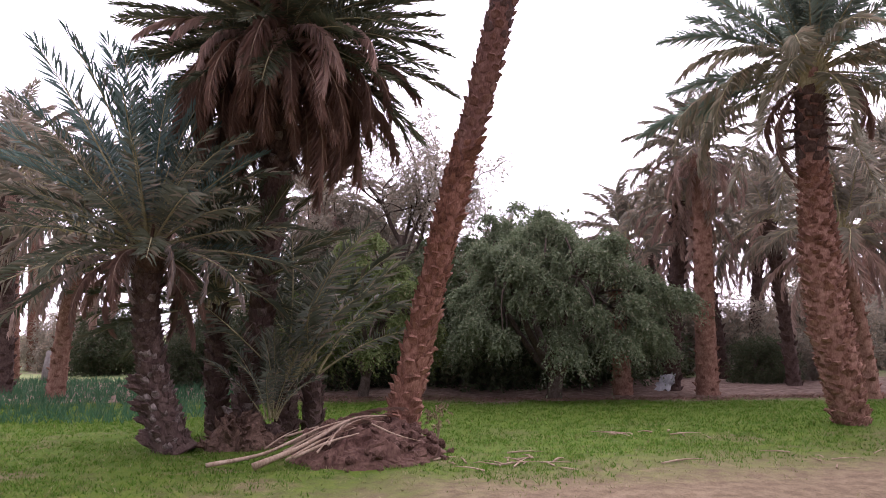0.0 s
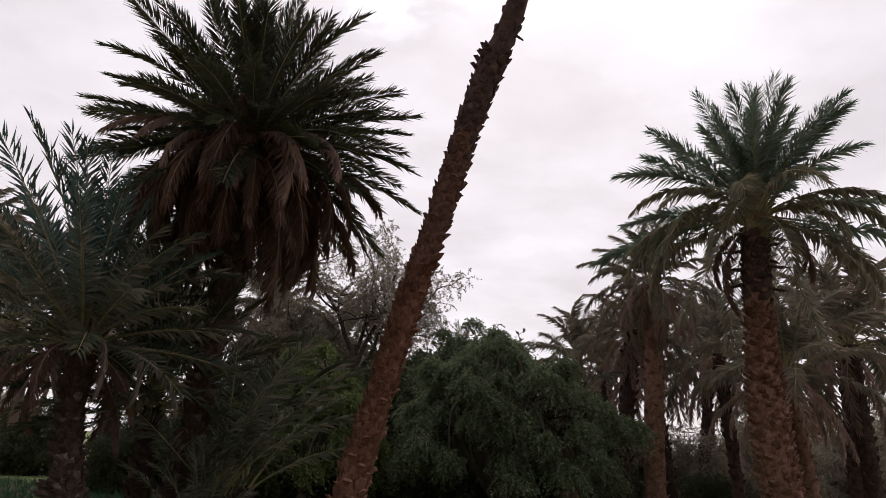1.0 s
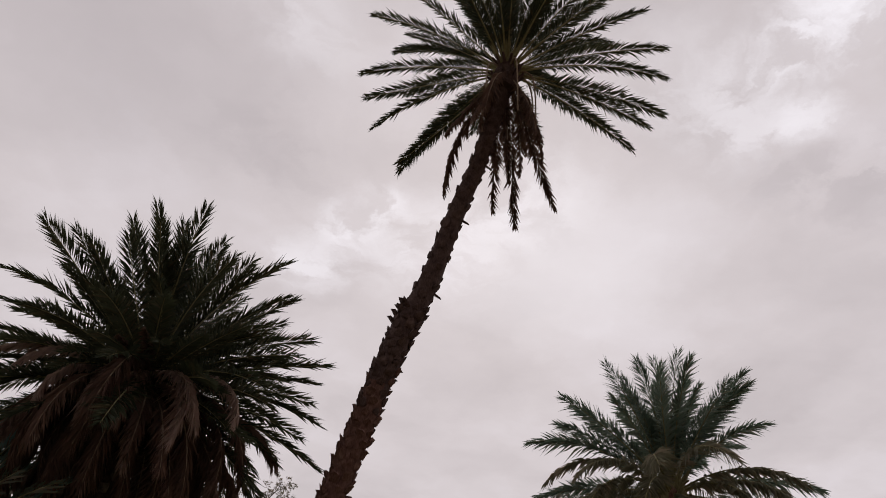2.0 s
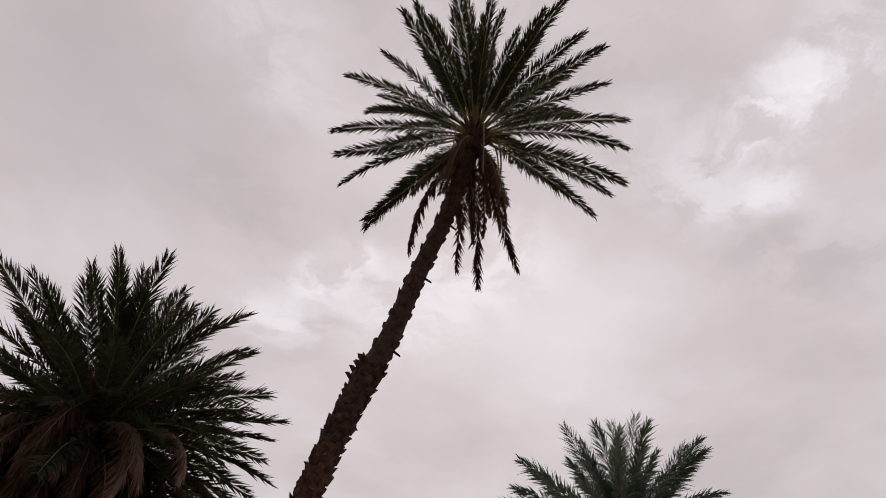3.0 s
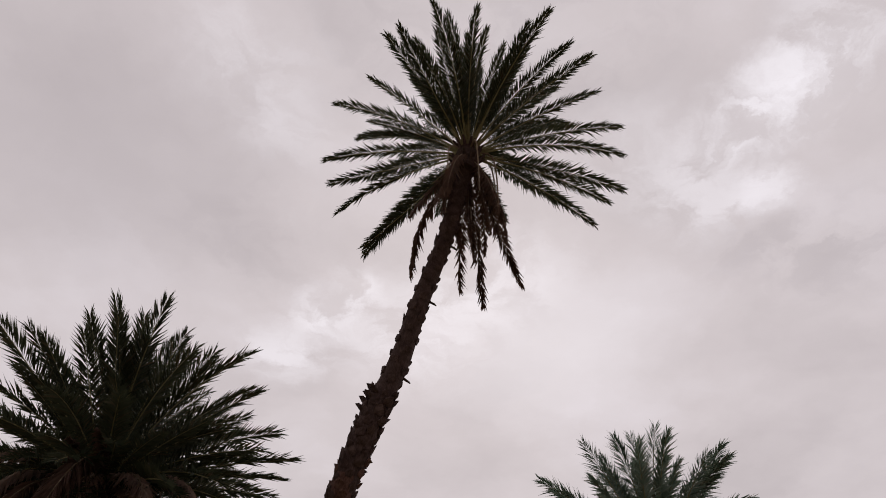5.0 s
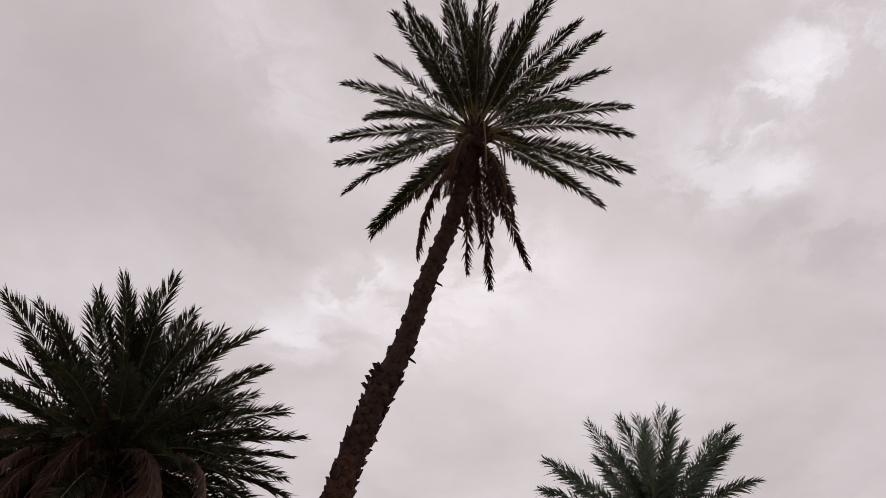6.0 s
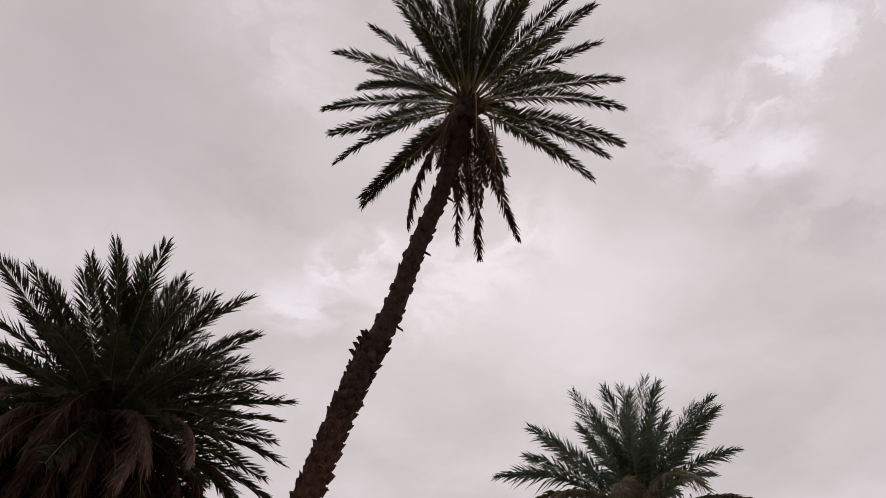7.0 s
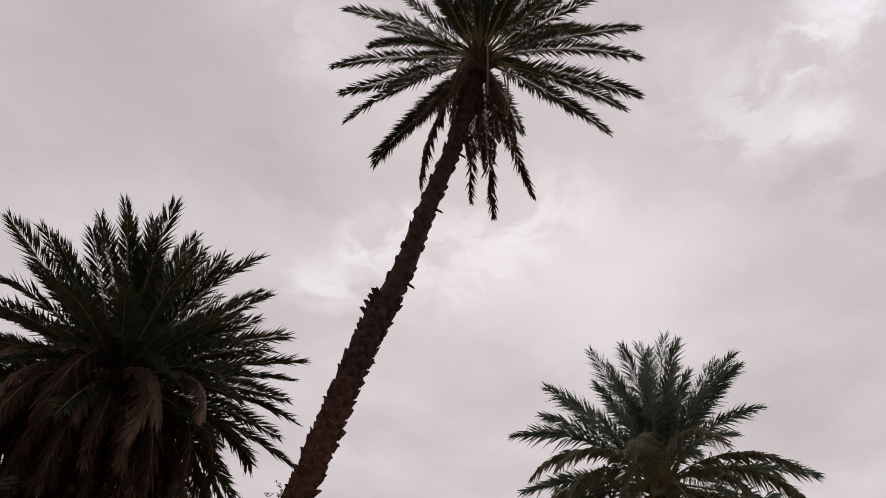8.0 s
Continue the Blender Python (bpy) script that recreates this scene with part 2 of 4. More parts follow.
# ---- mesh helpers ----


def mesh_of(name, verts, faces, mats, slots=None, soft=False):
    me = bpy.data.meshes.new(name)
    me.from_pydata([tuple(v) for v in verts], [], [tuple(f) for f in faces])
    for m in mats:
        me.materials.append(m)
    if slots is not None:
        me.polygons.foreach_set("material_index", np.asarray(slots, dtype=np.int32))
    if soft:
        me.polygons.foreach_set("use_smooth", np.ones(len(me.polygons), dtype=bool))
    me.update()
    return me


def part(name, me, parent, m=None, label=""):
    ob = new(name, me)
    ob.parent = parent
    if m is not None:
        ob.matrix_basis = m
    return tagged(ob, label)


def thing(name, label, category, group="", at=(0, 0, 0)):
    ob = new(name)
    ob.location = at
    ob.empty_display_size = 0.2
    return tagged(ob, label, category, group)


def spline(points, count):
    """Evenly counted places on a smooth curve through the points."""
    p = np.array(points, float)
    p = np.vstack([2 * p[0] - p[1], p, 2 * p[-1] - p[-2]])
    out = []
    for u in np.linspace(0, len(p) - 3 - 1e-6, count):
        i, f = int(u), u - int(u)
        a, b, c, d = p[i : i + 4]
        out.append(0.5 * (2 * b + (c - a) * f + (2 * a - 5 * b + 4 * c - d) * f**2 + (3 * b - a - 3 * c + d) * f**3))
    return np.array(out)


def tube(line, radii, sides=8, rough=0.0, seed=0, cap=True):
    """A tapered tube along a line of places."""
    rng = np.random.default_rng(seed)
    line = np.array(line, float)
    tangents = np.gradient(line, axis=0)
    tangents /= np.linalg.norm(tangents, axis=1)[:, None] + 1e-9
    verts, faces = [], []
    side = np.cross(tangents[0], (0.13, 0.97, 0.2))
    for p, t, r in zip(line, tangents, radii):
        side = side - t * (side @ t)
        side /= np.linalg.norm(side) + 1e-9
        other = np.cross(t, side)
        for k in range(sides):
            a = 2 * math.pi * k / sides
            verts.append(p + (side * math.cos(a) + other * math.sin(a)) * r * (1 + rough * rng.uniform(-1, 1)))
    for i in range(len(line) - 1):
        for k in range(sides):
            a, b = i * sides + k, i * sides + (k + 1) % sides
            faces.append((a, b, b + sides, a + sides))
    if cap:
        faces.append(tuple(range(sides))[::-1])
        faces.append(tuple(range((len(line) - 1) * sides, len(line) * sides)))
    return verts, faces


def join(pieces):
    verts, faces = [], []
    for v, f in pieces:
        base = len(verts)
        verts += [tuple(p) for p in v]
        faces += [tuple(i + base for i in q) for q in f]
    return verts, faces


# ---- palm fronds ----


def frond_mesh(name, leaf, stalk, length=3.0, bend=25.0, blade=0.36, count=72, sweep=38.0, vee=25.0, lax=0.05, ragged=0.0, wide=1.0, fluff=14.0, seed=0):
    """A feather leaf whose chord lies along x and which arches in the xz plane: a tapered stalk and narrow folded blades."""
    rng = np.random.default_rng(seed)
    steps = 13
    angles = np.radians(bend * (0.5 - np.linspace(0, 1, steps) ** 1.3))
    side_bend = np.radians(rng.uniform(-9, 9)) * np.linspace(-0.5, 0.5, steps)
    way = np.stack([np.cos(angles) * np.cos(side_bend), np.sin(side_bend), np.sin(angles)], 1)
    line = np.vstack([[0, 0, 0], np.cumsum(way[:-1] * length / (steps - 1), axis=0)])
    radii = np.interp(np.linspace(0, 1, steps), [0, 0.08, 0.3, 1], [0.042, 0.026, 0.017, 0.004])
    verts, faces = tube(line, radii, 5, 0.05, seed)
    verts = [tuple(v) for v in verts]
    slots = [1] * len(faces)
    for sign in (-1, 1):
        for k in range(count):
            s = 0.17 + 0.83 * (k + rng.uniform(-0.3, 0.3)) / (count - 1)
            if s > 1 or rng.random() < ragged:
                continue
            u = s * (steps - 1)
            i = min(int(u), steps - 2)
            p = line[i] + (line[i + 1] - line[i]) * (u - i)
            t = way[i]
            across = np.cross((0, 0, 1), t)
            across /= np.linalg.norm(across)
            up = np.cross(t, across)
            grow = np.interp(s, [0.17, 0.3, 0.55, 0.85, 1.0], [0.35, 0.85, 1.0, 0.86, 0.5])
            size = blade * grow * rng.uniform(0.72, 1.12)
            a = math.radians(np.interp(s, [0.17, 0.6, 1.0], [sweep + 18, sweep, sweep * 0.5]) + rng.normal(0, 7))
            v = math.radians(vee + rng.normal(0, fluff))
            out = sign * across * math.cos(v) + up * math.sin(v)
            d = t * math.cos(a) + out * math.sin(a)
            flat = np.cross(d, up + 0.35 * out * rng.uniform(-1, 1))
            flat /= np.linalg.norm(flat) + 1e-9
            w = 0.5 * (0.016 + 0.014 * grow) * wide
            mid = p + d * size * 0.42
            tip = p + d * size - np.array((0, 0, lax)) * size * rng.uniform(0.5, 3.0)
            b = len(verts)
            fold = up * w * 0.5
            verts += [tuple(p), tuple(mid + flat * w + fold), tuple(tip), tuple(mid - flat * w + fold)]
            faces += [(b, b + 1, b + 2), (b, b + 2, b + 3)]
            slots += [0, 0]
    return mesh_of(name, verts, faces, (leaf, stalk), slots)


def frond_set(leaf, stalk, bends, seed, **look_of):
    return [frond_mesh("frond", leaf, stalk, bend=b, seed=seed + i, **look_of) for i, b in enumerate(bends)]


def add_frond(palm, me, hub, azimuth, elevation, length, rng, name="frond", label="", start=0.12):
    """Hangs a leaf of that length on the palm, its chord in that direction."""
    m = (Matrix.Translation(hub) @ Matrix.Rotation(radians(azimuth), 4, "Z") @ Matrix.Rotation(radians(-elevation), 4, "Y")
         @ Matrix.Translation((start, 0, 0)) @ Matrix.Rotation(radians(rng.uniform(-28, 28)), 4, "X") @ Matrix.Scale(length / 3.0, 4))
    return part(name, me, palm, m, label)


def boot_mesh(name, m, width, high, proud, seed):
    """One old leaf base: a scale that swells outwards to a broken, uneven upper rim (x out, z up)."""
    r = random.Random(seed)
    j = lambda v: v * r.uniform(0.7, 1.3)
    skew = r.uniform(-0.25, 0.25) * width
    verts = [(-0.05, -width * 0.42, 0), (0.006, -width * j(0.34), -0.01), (0.008, width * j(0.34), -0.01), (-0.05, width * 0.42, 0),
             (j(proud) * 0.45, -width * 0.5, high * j(0.5)), (j(proud) * 0.75, skew * 0.5, high * j(0.45)), (j(proud) * 0.45, width * 0.5, high * j(0.5)),
             (j(proud) * 0.8, -width * j(0.36), high * j(0.9)), (j(proud) * 1.2, skew, high * j(1.08)), (j(proud) * 0.8, width * j(0.36), high * j(0.9)),
             (proud * 0.8 - 0.03, -width * 0.3, high * 0.9), (proud - 0.035, skew, high * 0.95), (proud * 0.8 - 0.03, width * 0.3, high * 0.9),
             (-0.05, 0, high * 0.55)]
    faces = [(0, 1, 4), (1, 2, 5), (1, 5, 4), (2, 6, 5), (2, 3, 6), (4, 5, 8, 7), (5, 6, 9, 8), (7, 8, 11, 10), (8, 9, 12, 11),
             (0, 4, 7, 10), (3, 12, 9, 6), (10, 11, 13), (11, 12, 13), (0, 10, 13), (12, 3, 13)]
    return mesh_of(name, verts, faces, (m,))


class Trunk:
    """A palm stem along a curve, its old leaf bases set round it in a spiral."""

    def __init__(self, points, radii):
        self.line = spline(points, 60)
        steps = np.linalg.norm(np.diff(self.line, axis=0), axis=1)
        self.along = np.r_[0, np.cumsum(steps)]
        self.length = self.along[-1]
        self.radii = np.interp(np.linspace(0, 1, 60), np.linspace(0, 1, len(radii)), radii)

    def at(self, s):
        p = np.array([np.interp(s, self.along, self.line[:, k]) for k in range(3)])
        q = np.array([np.interp(min(s + 0.05, self.length), self.along, self.line[:, k]) for k in range(3)])
        o = np.array([np.interp(max(s - 0.05, 0), self.along, self.line[:, k]) for k in range(3)])
        return Vector(p), Vector(q - o).normalized(), float(np.interp(s, self.along, self.radii))

    def boot_pose(self, s, azimuth, lean, size, sink=0.0):
        p, t, r = self.at(s)
        out = Vector((math.cos(azimuth), math.sin(azimuth), 0))
        out = (out - t * out.dot(t)).normalized()
        m = Matrix.Identity(4)
        side = t.cross(out)
        for k in range(3):
            m[k][0], m[k][1], m[k][2], m[k][3] = out[k], side[k], t[k], (p + out * (r - sink))[k]
        return m @ Matrix.Rotation(lean, 4, "Y") @ Matrix.Scale(size, 4)

    def build(self, palm, core, boots, pitch, seed, first=0.0, last=None, limit=300, size=1.0, label=""):
        """The stem, and one leaf base each pitch metres: the lowest as parts, the rest in one mesh."""
        rng = np.random.default_rng(seed)
        v, f = tube(self.line, self.radii, 14, 0.05, seed)
        stem = part("trunk", mesh_of("trunk", v, f, (core,), soft=True), palm, None, label)
        last = self.length if last is None else last
        count = int((last - first) / pitch)
        rest = []
        for i in range(count):
            s = first + i * pitch + rng.uniform(-0.3, 0.3) * pitch
            m = self.boot_pose(s, i * 2.39996 + rng.uniform(-0.3, 0.3), rng.uniform(-0.2, 0.3), size * rng.uniform(0.65, 1.3))
            me = boots[int(rng.integers(len(boots)))]
            if i < limit:
                part("leaf_base", me, stem, m)
            else:
                rest.append(([m @ vert.co for vert in me.vertices], [tuple(p.vertices) for p in me.polygons]))
        if rest:
            v, f = join(rest)
            tagged(part("leaf_base_cover", mesh_of("leaf_base_cover", v, f, tuple(boots[0].materials)), stem), kind="stuff")
        return stem


def crown_core(palm, hub, lean, radius, high, seed, m):
    """The fibrous heart from which the leaves grow."""
    rng = np.random.default_rng(seed)
    line = [Vector(hub) + Vector(lean) * high * k for k in (-0.9, -0.5, -0.1, 0.3, 0.6)]
    v, f = tube(spline(line, 9), np.interp(np.linspace(0, 1, 9), [0, 0.4, 0.75, 1], [radius, radius * 1.15, radius * 0.8, 0.05]), 12, 0.16, seed)
    pieces = [(v, f)]
    for k in range(26):
        a, s = rng.uniform(0, 2 * math.pi), rng.uniform(-0.8, 0.2)
        p = Vector(hub) + Vector(lean) * high * s + Vector((math.cos(a), math.sin(a), 0)) * radius * 0.9
        q = p + Vector((math.cos(a) * 0.16, math.sin(a) * 0.16, rng.uniform(0.05, 0.28)))
        pieces.append(tube([p, (p + q) / 2, q], [0.035, 0.028, 0.018], 5, 0.1, k))
    v, f = join(pieces)
    return part("crown_heart", mesh_of("crown_heart", v, f, (m,)), palm)


def spiral_fronds(palm, hub, sets, count, high, low, length, seed, skip=0.0, name="frond", label=""):
    """Leaves in the spiral in which they grow, the youngest upright."""
    rng = np.random.default_rng(seed)
    for i in range(count):
        f = i / max(1, count - 1)
        e = high + (low - high) * f + rng.normal(0, 5)
        me = sets[int(rng.integers(len(sets)))]
        add_frond(palm, me, hub, math.degrees(i * 2.39996) + rng.uniform(-12, 12) + seed * 31, e, length * rng.uniform(0.82, 1.08), rng, name, label)


# ---- ground ----


def rise(x, y):
    """Height of the ground."""
    fade = 1.0 / (1.0 + ((x / 40) ** 2 + ((y - 12) / 40) ** 2) ** 2)
    h = 0.05 * noise.noise((x * 0.35, y * 0.35, 0.3)) + 0.02 * noise.noise((x * 1.7, y * 1.7, 2.1))
    h += 0.12 * math.exp(-((x - 6.8) ** 2 + (y - 13) ** 2) / 5.0)
    return h * fade


def build_ground():
    near_x = np.arange(-16, 16.01, 0.25)
    near_y = np.arange(4, 28.01, 0.25)
    out = np.array([1, 2.5, 5, 10, 20, 45, 90, 200, 450, 900, 1800.0])
    xs = np.r_[near_x[0] - out[::-1], near_x, near_x[-1] + out]
    ys = np.r_[near_y[0] - out[::-1], near_y, near_y[-1] + out]
    verts = [(x, y, rise(x, y)) for y in ys for x in xs]
    w = len(xs)
    faces = [(j * w + i, j * w + i + 1, (j + 1) * w + i + 1, (j + 1) * w + i) for j in range(len(ys) - 1) for i in range(w - 1)]
    ob = new("ground", mesh_of("ground", verts, faces, (GROUND,), soft=True))
    tagged(ob, "short green turf and bare sandy soil of an oasis grove", "ground", kind="structure")


build_ground()


def blades(name, label, count, area, keep, high, width, mat, seed, lean=0.5):
    """A field of single grass blades."""
    rng = np.random.default_rng(seed)
    x0, x1, y0, y1 = area
    verts, faces = [], []
    while len(faces) < count:
        x, y = rng.uniform(x0, x1), rng.uniform(y0, y1)
        if rng.random() > keep(x, y):
            continue
        z = rise(x, y) - 0.01
        tuft = int(rng.integers(2, 6))
        tall = high * rng.uniform(0.5, 1.2)
        for _ in range(tuft):
            a = rng.uniform(0, 2 * math.pi)
            px, py = x + rng.normal(0, 0.03), y + rng.normal(0, 0.03)
            h = tall * rng.uniform(0.6, 1.1)
            dx, dy = rng.normal(0, lean * h), rng.normal(0, lean * h)
            w = width * rng.uniform(0.6, 1.3)
            b = len(verts)
            verts += [(px - math.cos(a) * w, py - math.sin(a) * w, z), (px + math.cos(a) * w, py + math.sin(a) * w, z), (px + dx, py + dy, z + h)]
            faces.append((b, b + 1, b + 2))
    tagged(new(name, mesh_of(name, verts, faces, (mat,))), label, "grass", kind="stuff")


def patchy(x, y, scale=0.5, z=0.0):
    return noise.noise((x * scale, y * scale, z))


def turf_share(x, y):
    s = y - 0.34 * (x - 1.0) + 2.2 * patchy(x, y)
    bare = 0.25 if patchy(x * 0.7, y * 1.6, 0.9, 11) > 0.22 and y < 13 else 1.0
    share = min(1.0, max(0.0, (s - 8.8) / 2.0)) * bare
    return share * (1.0 if y < 17.4 + patchy(x, y, 0.8, 4) else 0.05) * (0.35 if x < -5 and y > 14.5 else 1)


def dry_share(x, y):
    s = y - 0.34 * (x - 1.0) + 2.2 * patchy(x, y)
    return min(1.0, max(0.01, (s - 7.6) / 2.5)) * (1.0 if y < 12.5 else 0.25)


blades("grass", "short bright green grass covering the grove floor", 90000, (-11, 12, 7.5, 18.5), turf_share, 0.06, 0.009, GRASS, 3)
blades("dry_grass", "thin yellowed grass along the sandy track", 22000, (-8, 10, 6.5, 18), dry_share, 0.05, 0.006, GRASS_DRY, 4, 0.8)
blades("leafy_crop", "dense blue-green crop standing in a plot", 26000, (-24, -4.5, 14, 25),
       lambda x, y: 0.9 if x < -4.8 - 0.4 * patchy(x, y, 1.2) and y > 13.8 + 0.6 * patchy(x, y, 0.9, 2) else 0.0, 0.26, 0.014, CROP, 5, 0.35)

# ---- the tall leaning palm on its mound ----
A_HUB = (2.62, 9.75, 12.2)
palm_fronds = frond_set(LEAF_DARK, RACHIS, (14, 22, 30, 38, 20, 28), 10, blade=0.37, count=124, sweep=39, vee=20, wide=1.02)
palm_dry = frond_set(LEAF_DRY, RACHIS_DRY, (20, 35, 50, 12), 30, blade=0.40, count=84, sweep=22, vee=-15, lax=0.15, ragged=0.1, wide=1.3)
red_boots = [boot_mesh("leaf_base", BARK_RED, 0.14, 0.12, 0.055, k) for k in range(5)]


def leaning_palm():
    palm = thing("palm_tree", "tall leaning date palm with a scaly red-brown trunk", "palm tree", "date palms", (-0.58, 11.6, 0.3))
    palm.location = (0, 0, 0)
    stem = Trunk([(-0.66, 11.62, 0.0), (-0.57, 11.6, 0.35), (-0.38, 11.6, 1.19), (-0.07, 11.6, 2.49), (0.32, 11.55, 4.0), (0.64, 11.5, 5.09), (0.96, 11.37, 6.3),
                  (1.25, 11.2, 7.26), (1.60, 11.05, 8.18), (1.94, 10.7, 9.42), (2.23, 10.4, 10.3), (2.41, 10.1, 11.07), A_HUB],
                 [0.3, 0.215, 0.19, 0.18, 0.178, 0.18, 0.19, 0.198, 0.172, 0.152, 0.142, 0.15, 0.19])
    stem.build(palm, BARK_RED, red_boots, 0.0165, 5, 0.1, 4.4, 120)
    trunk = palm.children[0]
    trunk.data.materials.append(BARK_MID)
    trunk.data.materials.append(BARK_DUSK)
    # bark colour steps from red-brown to darker grey-brown with height
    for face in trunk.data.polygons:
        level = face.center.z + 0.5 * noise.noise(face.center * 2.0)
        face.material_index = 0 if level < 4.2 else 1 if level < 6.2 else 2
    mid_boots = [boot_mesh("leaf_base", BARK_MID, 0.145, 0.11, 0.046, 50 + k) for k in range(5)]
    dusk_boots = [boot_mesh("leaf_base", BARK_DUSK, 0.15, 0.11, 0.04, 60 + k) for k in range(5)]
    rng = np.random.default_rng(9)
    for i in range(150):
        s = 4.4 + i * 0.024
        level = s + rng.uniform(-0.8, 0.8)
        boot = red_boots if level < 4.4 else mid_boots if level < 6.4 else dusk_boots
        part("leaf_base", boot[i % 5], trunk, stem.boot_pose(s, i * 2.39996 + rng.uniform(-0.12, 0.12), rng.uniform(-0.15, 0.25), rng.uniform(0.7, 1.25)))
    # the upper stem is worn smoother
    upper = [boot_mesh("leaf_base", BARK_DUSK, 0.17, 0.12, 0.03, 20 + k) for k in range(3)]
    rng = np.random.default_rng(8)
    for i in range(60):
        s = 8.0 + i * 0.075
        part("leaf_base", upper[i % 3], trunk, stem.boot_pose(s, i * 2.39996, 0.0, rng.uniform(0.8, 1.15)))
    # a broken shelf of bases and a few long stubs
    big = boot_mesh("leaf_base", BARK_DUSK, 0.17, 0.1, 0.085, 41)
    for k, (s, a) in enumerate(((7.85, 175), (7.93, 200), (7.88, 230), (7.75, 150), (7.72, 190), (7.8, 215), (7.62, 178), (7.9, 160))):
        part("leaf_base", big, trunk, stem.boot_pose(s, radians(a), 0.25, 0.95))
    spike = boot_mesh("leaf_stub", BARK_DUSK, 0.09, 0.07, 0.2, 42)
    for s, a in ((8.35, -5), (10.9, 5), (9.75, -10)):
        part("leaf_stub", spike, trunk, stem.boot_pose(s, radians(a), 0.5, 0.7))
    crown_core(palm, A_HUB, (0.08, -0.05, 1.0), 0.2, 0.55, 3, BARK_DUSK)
    rng = np.random.default_rng(11)
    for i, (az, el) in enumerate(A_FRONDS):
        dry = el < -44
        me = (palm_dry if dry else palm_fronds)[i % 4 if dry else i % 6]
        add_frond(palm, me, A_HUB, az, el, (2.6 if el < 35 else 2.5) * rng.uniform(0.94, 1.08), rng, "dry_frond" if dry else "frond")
    for i in range(30):
        add_frond(palm, palm_fronds[i % 6], A_HUB, i * 137.5, rng.uniform(12, 80), rng.uniform(1.9, 2.45), rng)
    for i in range(15):
        add_frond(palm, palm_dry[i % 4], A_HUB, (150, 60, 95, 40, 120, 20, 80, 170, -60, -30, 30, 200, 75, 35, 230)[i], -rng.uniform(58, 82), rng.uniform(1.4, 2.3), rng, "dry_frond")
    for i in range(6):
        # old fruit stalks hang from the heart
        a = radians(i * 67 + 10)
        p = Vector(A_HUB)
        o = Vector((math.cos(a), math.sin(a), 0))
        line = [p + o * 0.15, p + o * 0.42 + Vector((0, 0, -0.1)), p + o * 0.5 + Vector((0, 0, -0.6)), p + o * 0.48 + Vector((0, 0, -1.2 - 0.1 * i))]
        v, f = tube(spline(line, 9), np.linspace(0.02, 0.012, 9), 5, 0.1, i)
        part("fruit_stalk", mesh_of("fruit_stalk", v, f, (RACHIS_DRY,)), palm)
    return palm


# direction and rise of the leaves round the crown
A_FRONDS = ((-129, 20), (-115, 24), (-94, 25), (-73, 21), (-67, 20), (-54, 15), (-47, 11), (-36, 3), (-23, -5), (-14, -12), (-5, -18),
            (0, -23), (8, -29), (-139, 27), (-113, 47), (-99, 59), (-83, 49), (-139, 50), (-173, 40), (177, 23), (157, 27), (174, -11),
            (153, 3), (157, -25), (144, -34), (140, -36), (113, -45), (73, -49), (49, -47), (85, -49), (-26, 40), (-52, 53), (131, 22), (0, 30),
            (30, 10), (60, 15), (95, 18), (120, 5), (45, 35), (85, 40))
leaning_palm()

# ---- the dense palm with a skirt of dead leaves ----
B_HUB = (-2.57, 12.3, 6.45)
dense_fronds = frond_set(LEAF_DARK, RACHIS, (16, 26, 34, 24, 40, 12), 50, blade=0.50, count=86, sweep=45, vee=22, wide=1.12)
skirt_fronds = frond_set(LEAF_DRY, RACHIS_DRY, (45, 65, 85, 105), 70, blade=0.50, count=92, sweep=26, vee=-20, lax=0.14, ragged=0.08, wide=1.25)
grey_boots = [boot_mesh("leaf_base", BARK_GREY, 0.17, 0.15, 0.06, 100 + k) for k in range(4)]
pale_boots = [boot_mesh("leaf_base", BOOT_PALE, 0.15, 0.12, 0.09, 110 + k) for k in range(4)]
B_FRONDS = ((-129, 30, 3.0), (-126, 35, 2.7), (-108, 47, 2.7), (-99, 50, 2.9), (-82, 54, 2.7), (-71, 53, 3.0), (-55, 53, 2.6), (-37, 48, 2.6),
            (-26, 39, 3.0), (-16, 32, 2.7), (-5, 19, 2.75), (-2, 11, 2.9), (2, 6, 2.7), (5, -1, 2.65), (7, -9, 2.9), (10, -20, 3.1), (-142, 14, 2.75),
            (-149, 0, 2.65), (180, 8, 3.1), (172, 22, 3.0), (178, -8, 3.0))


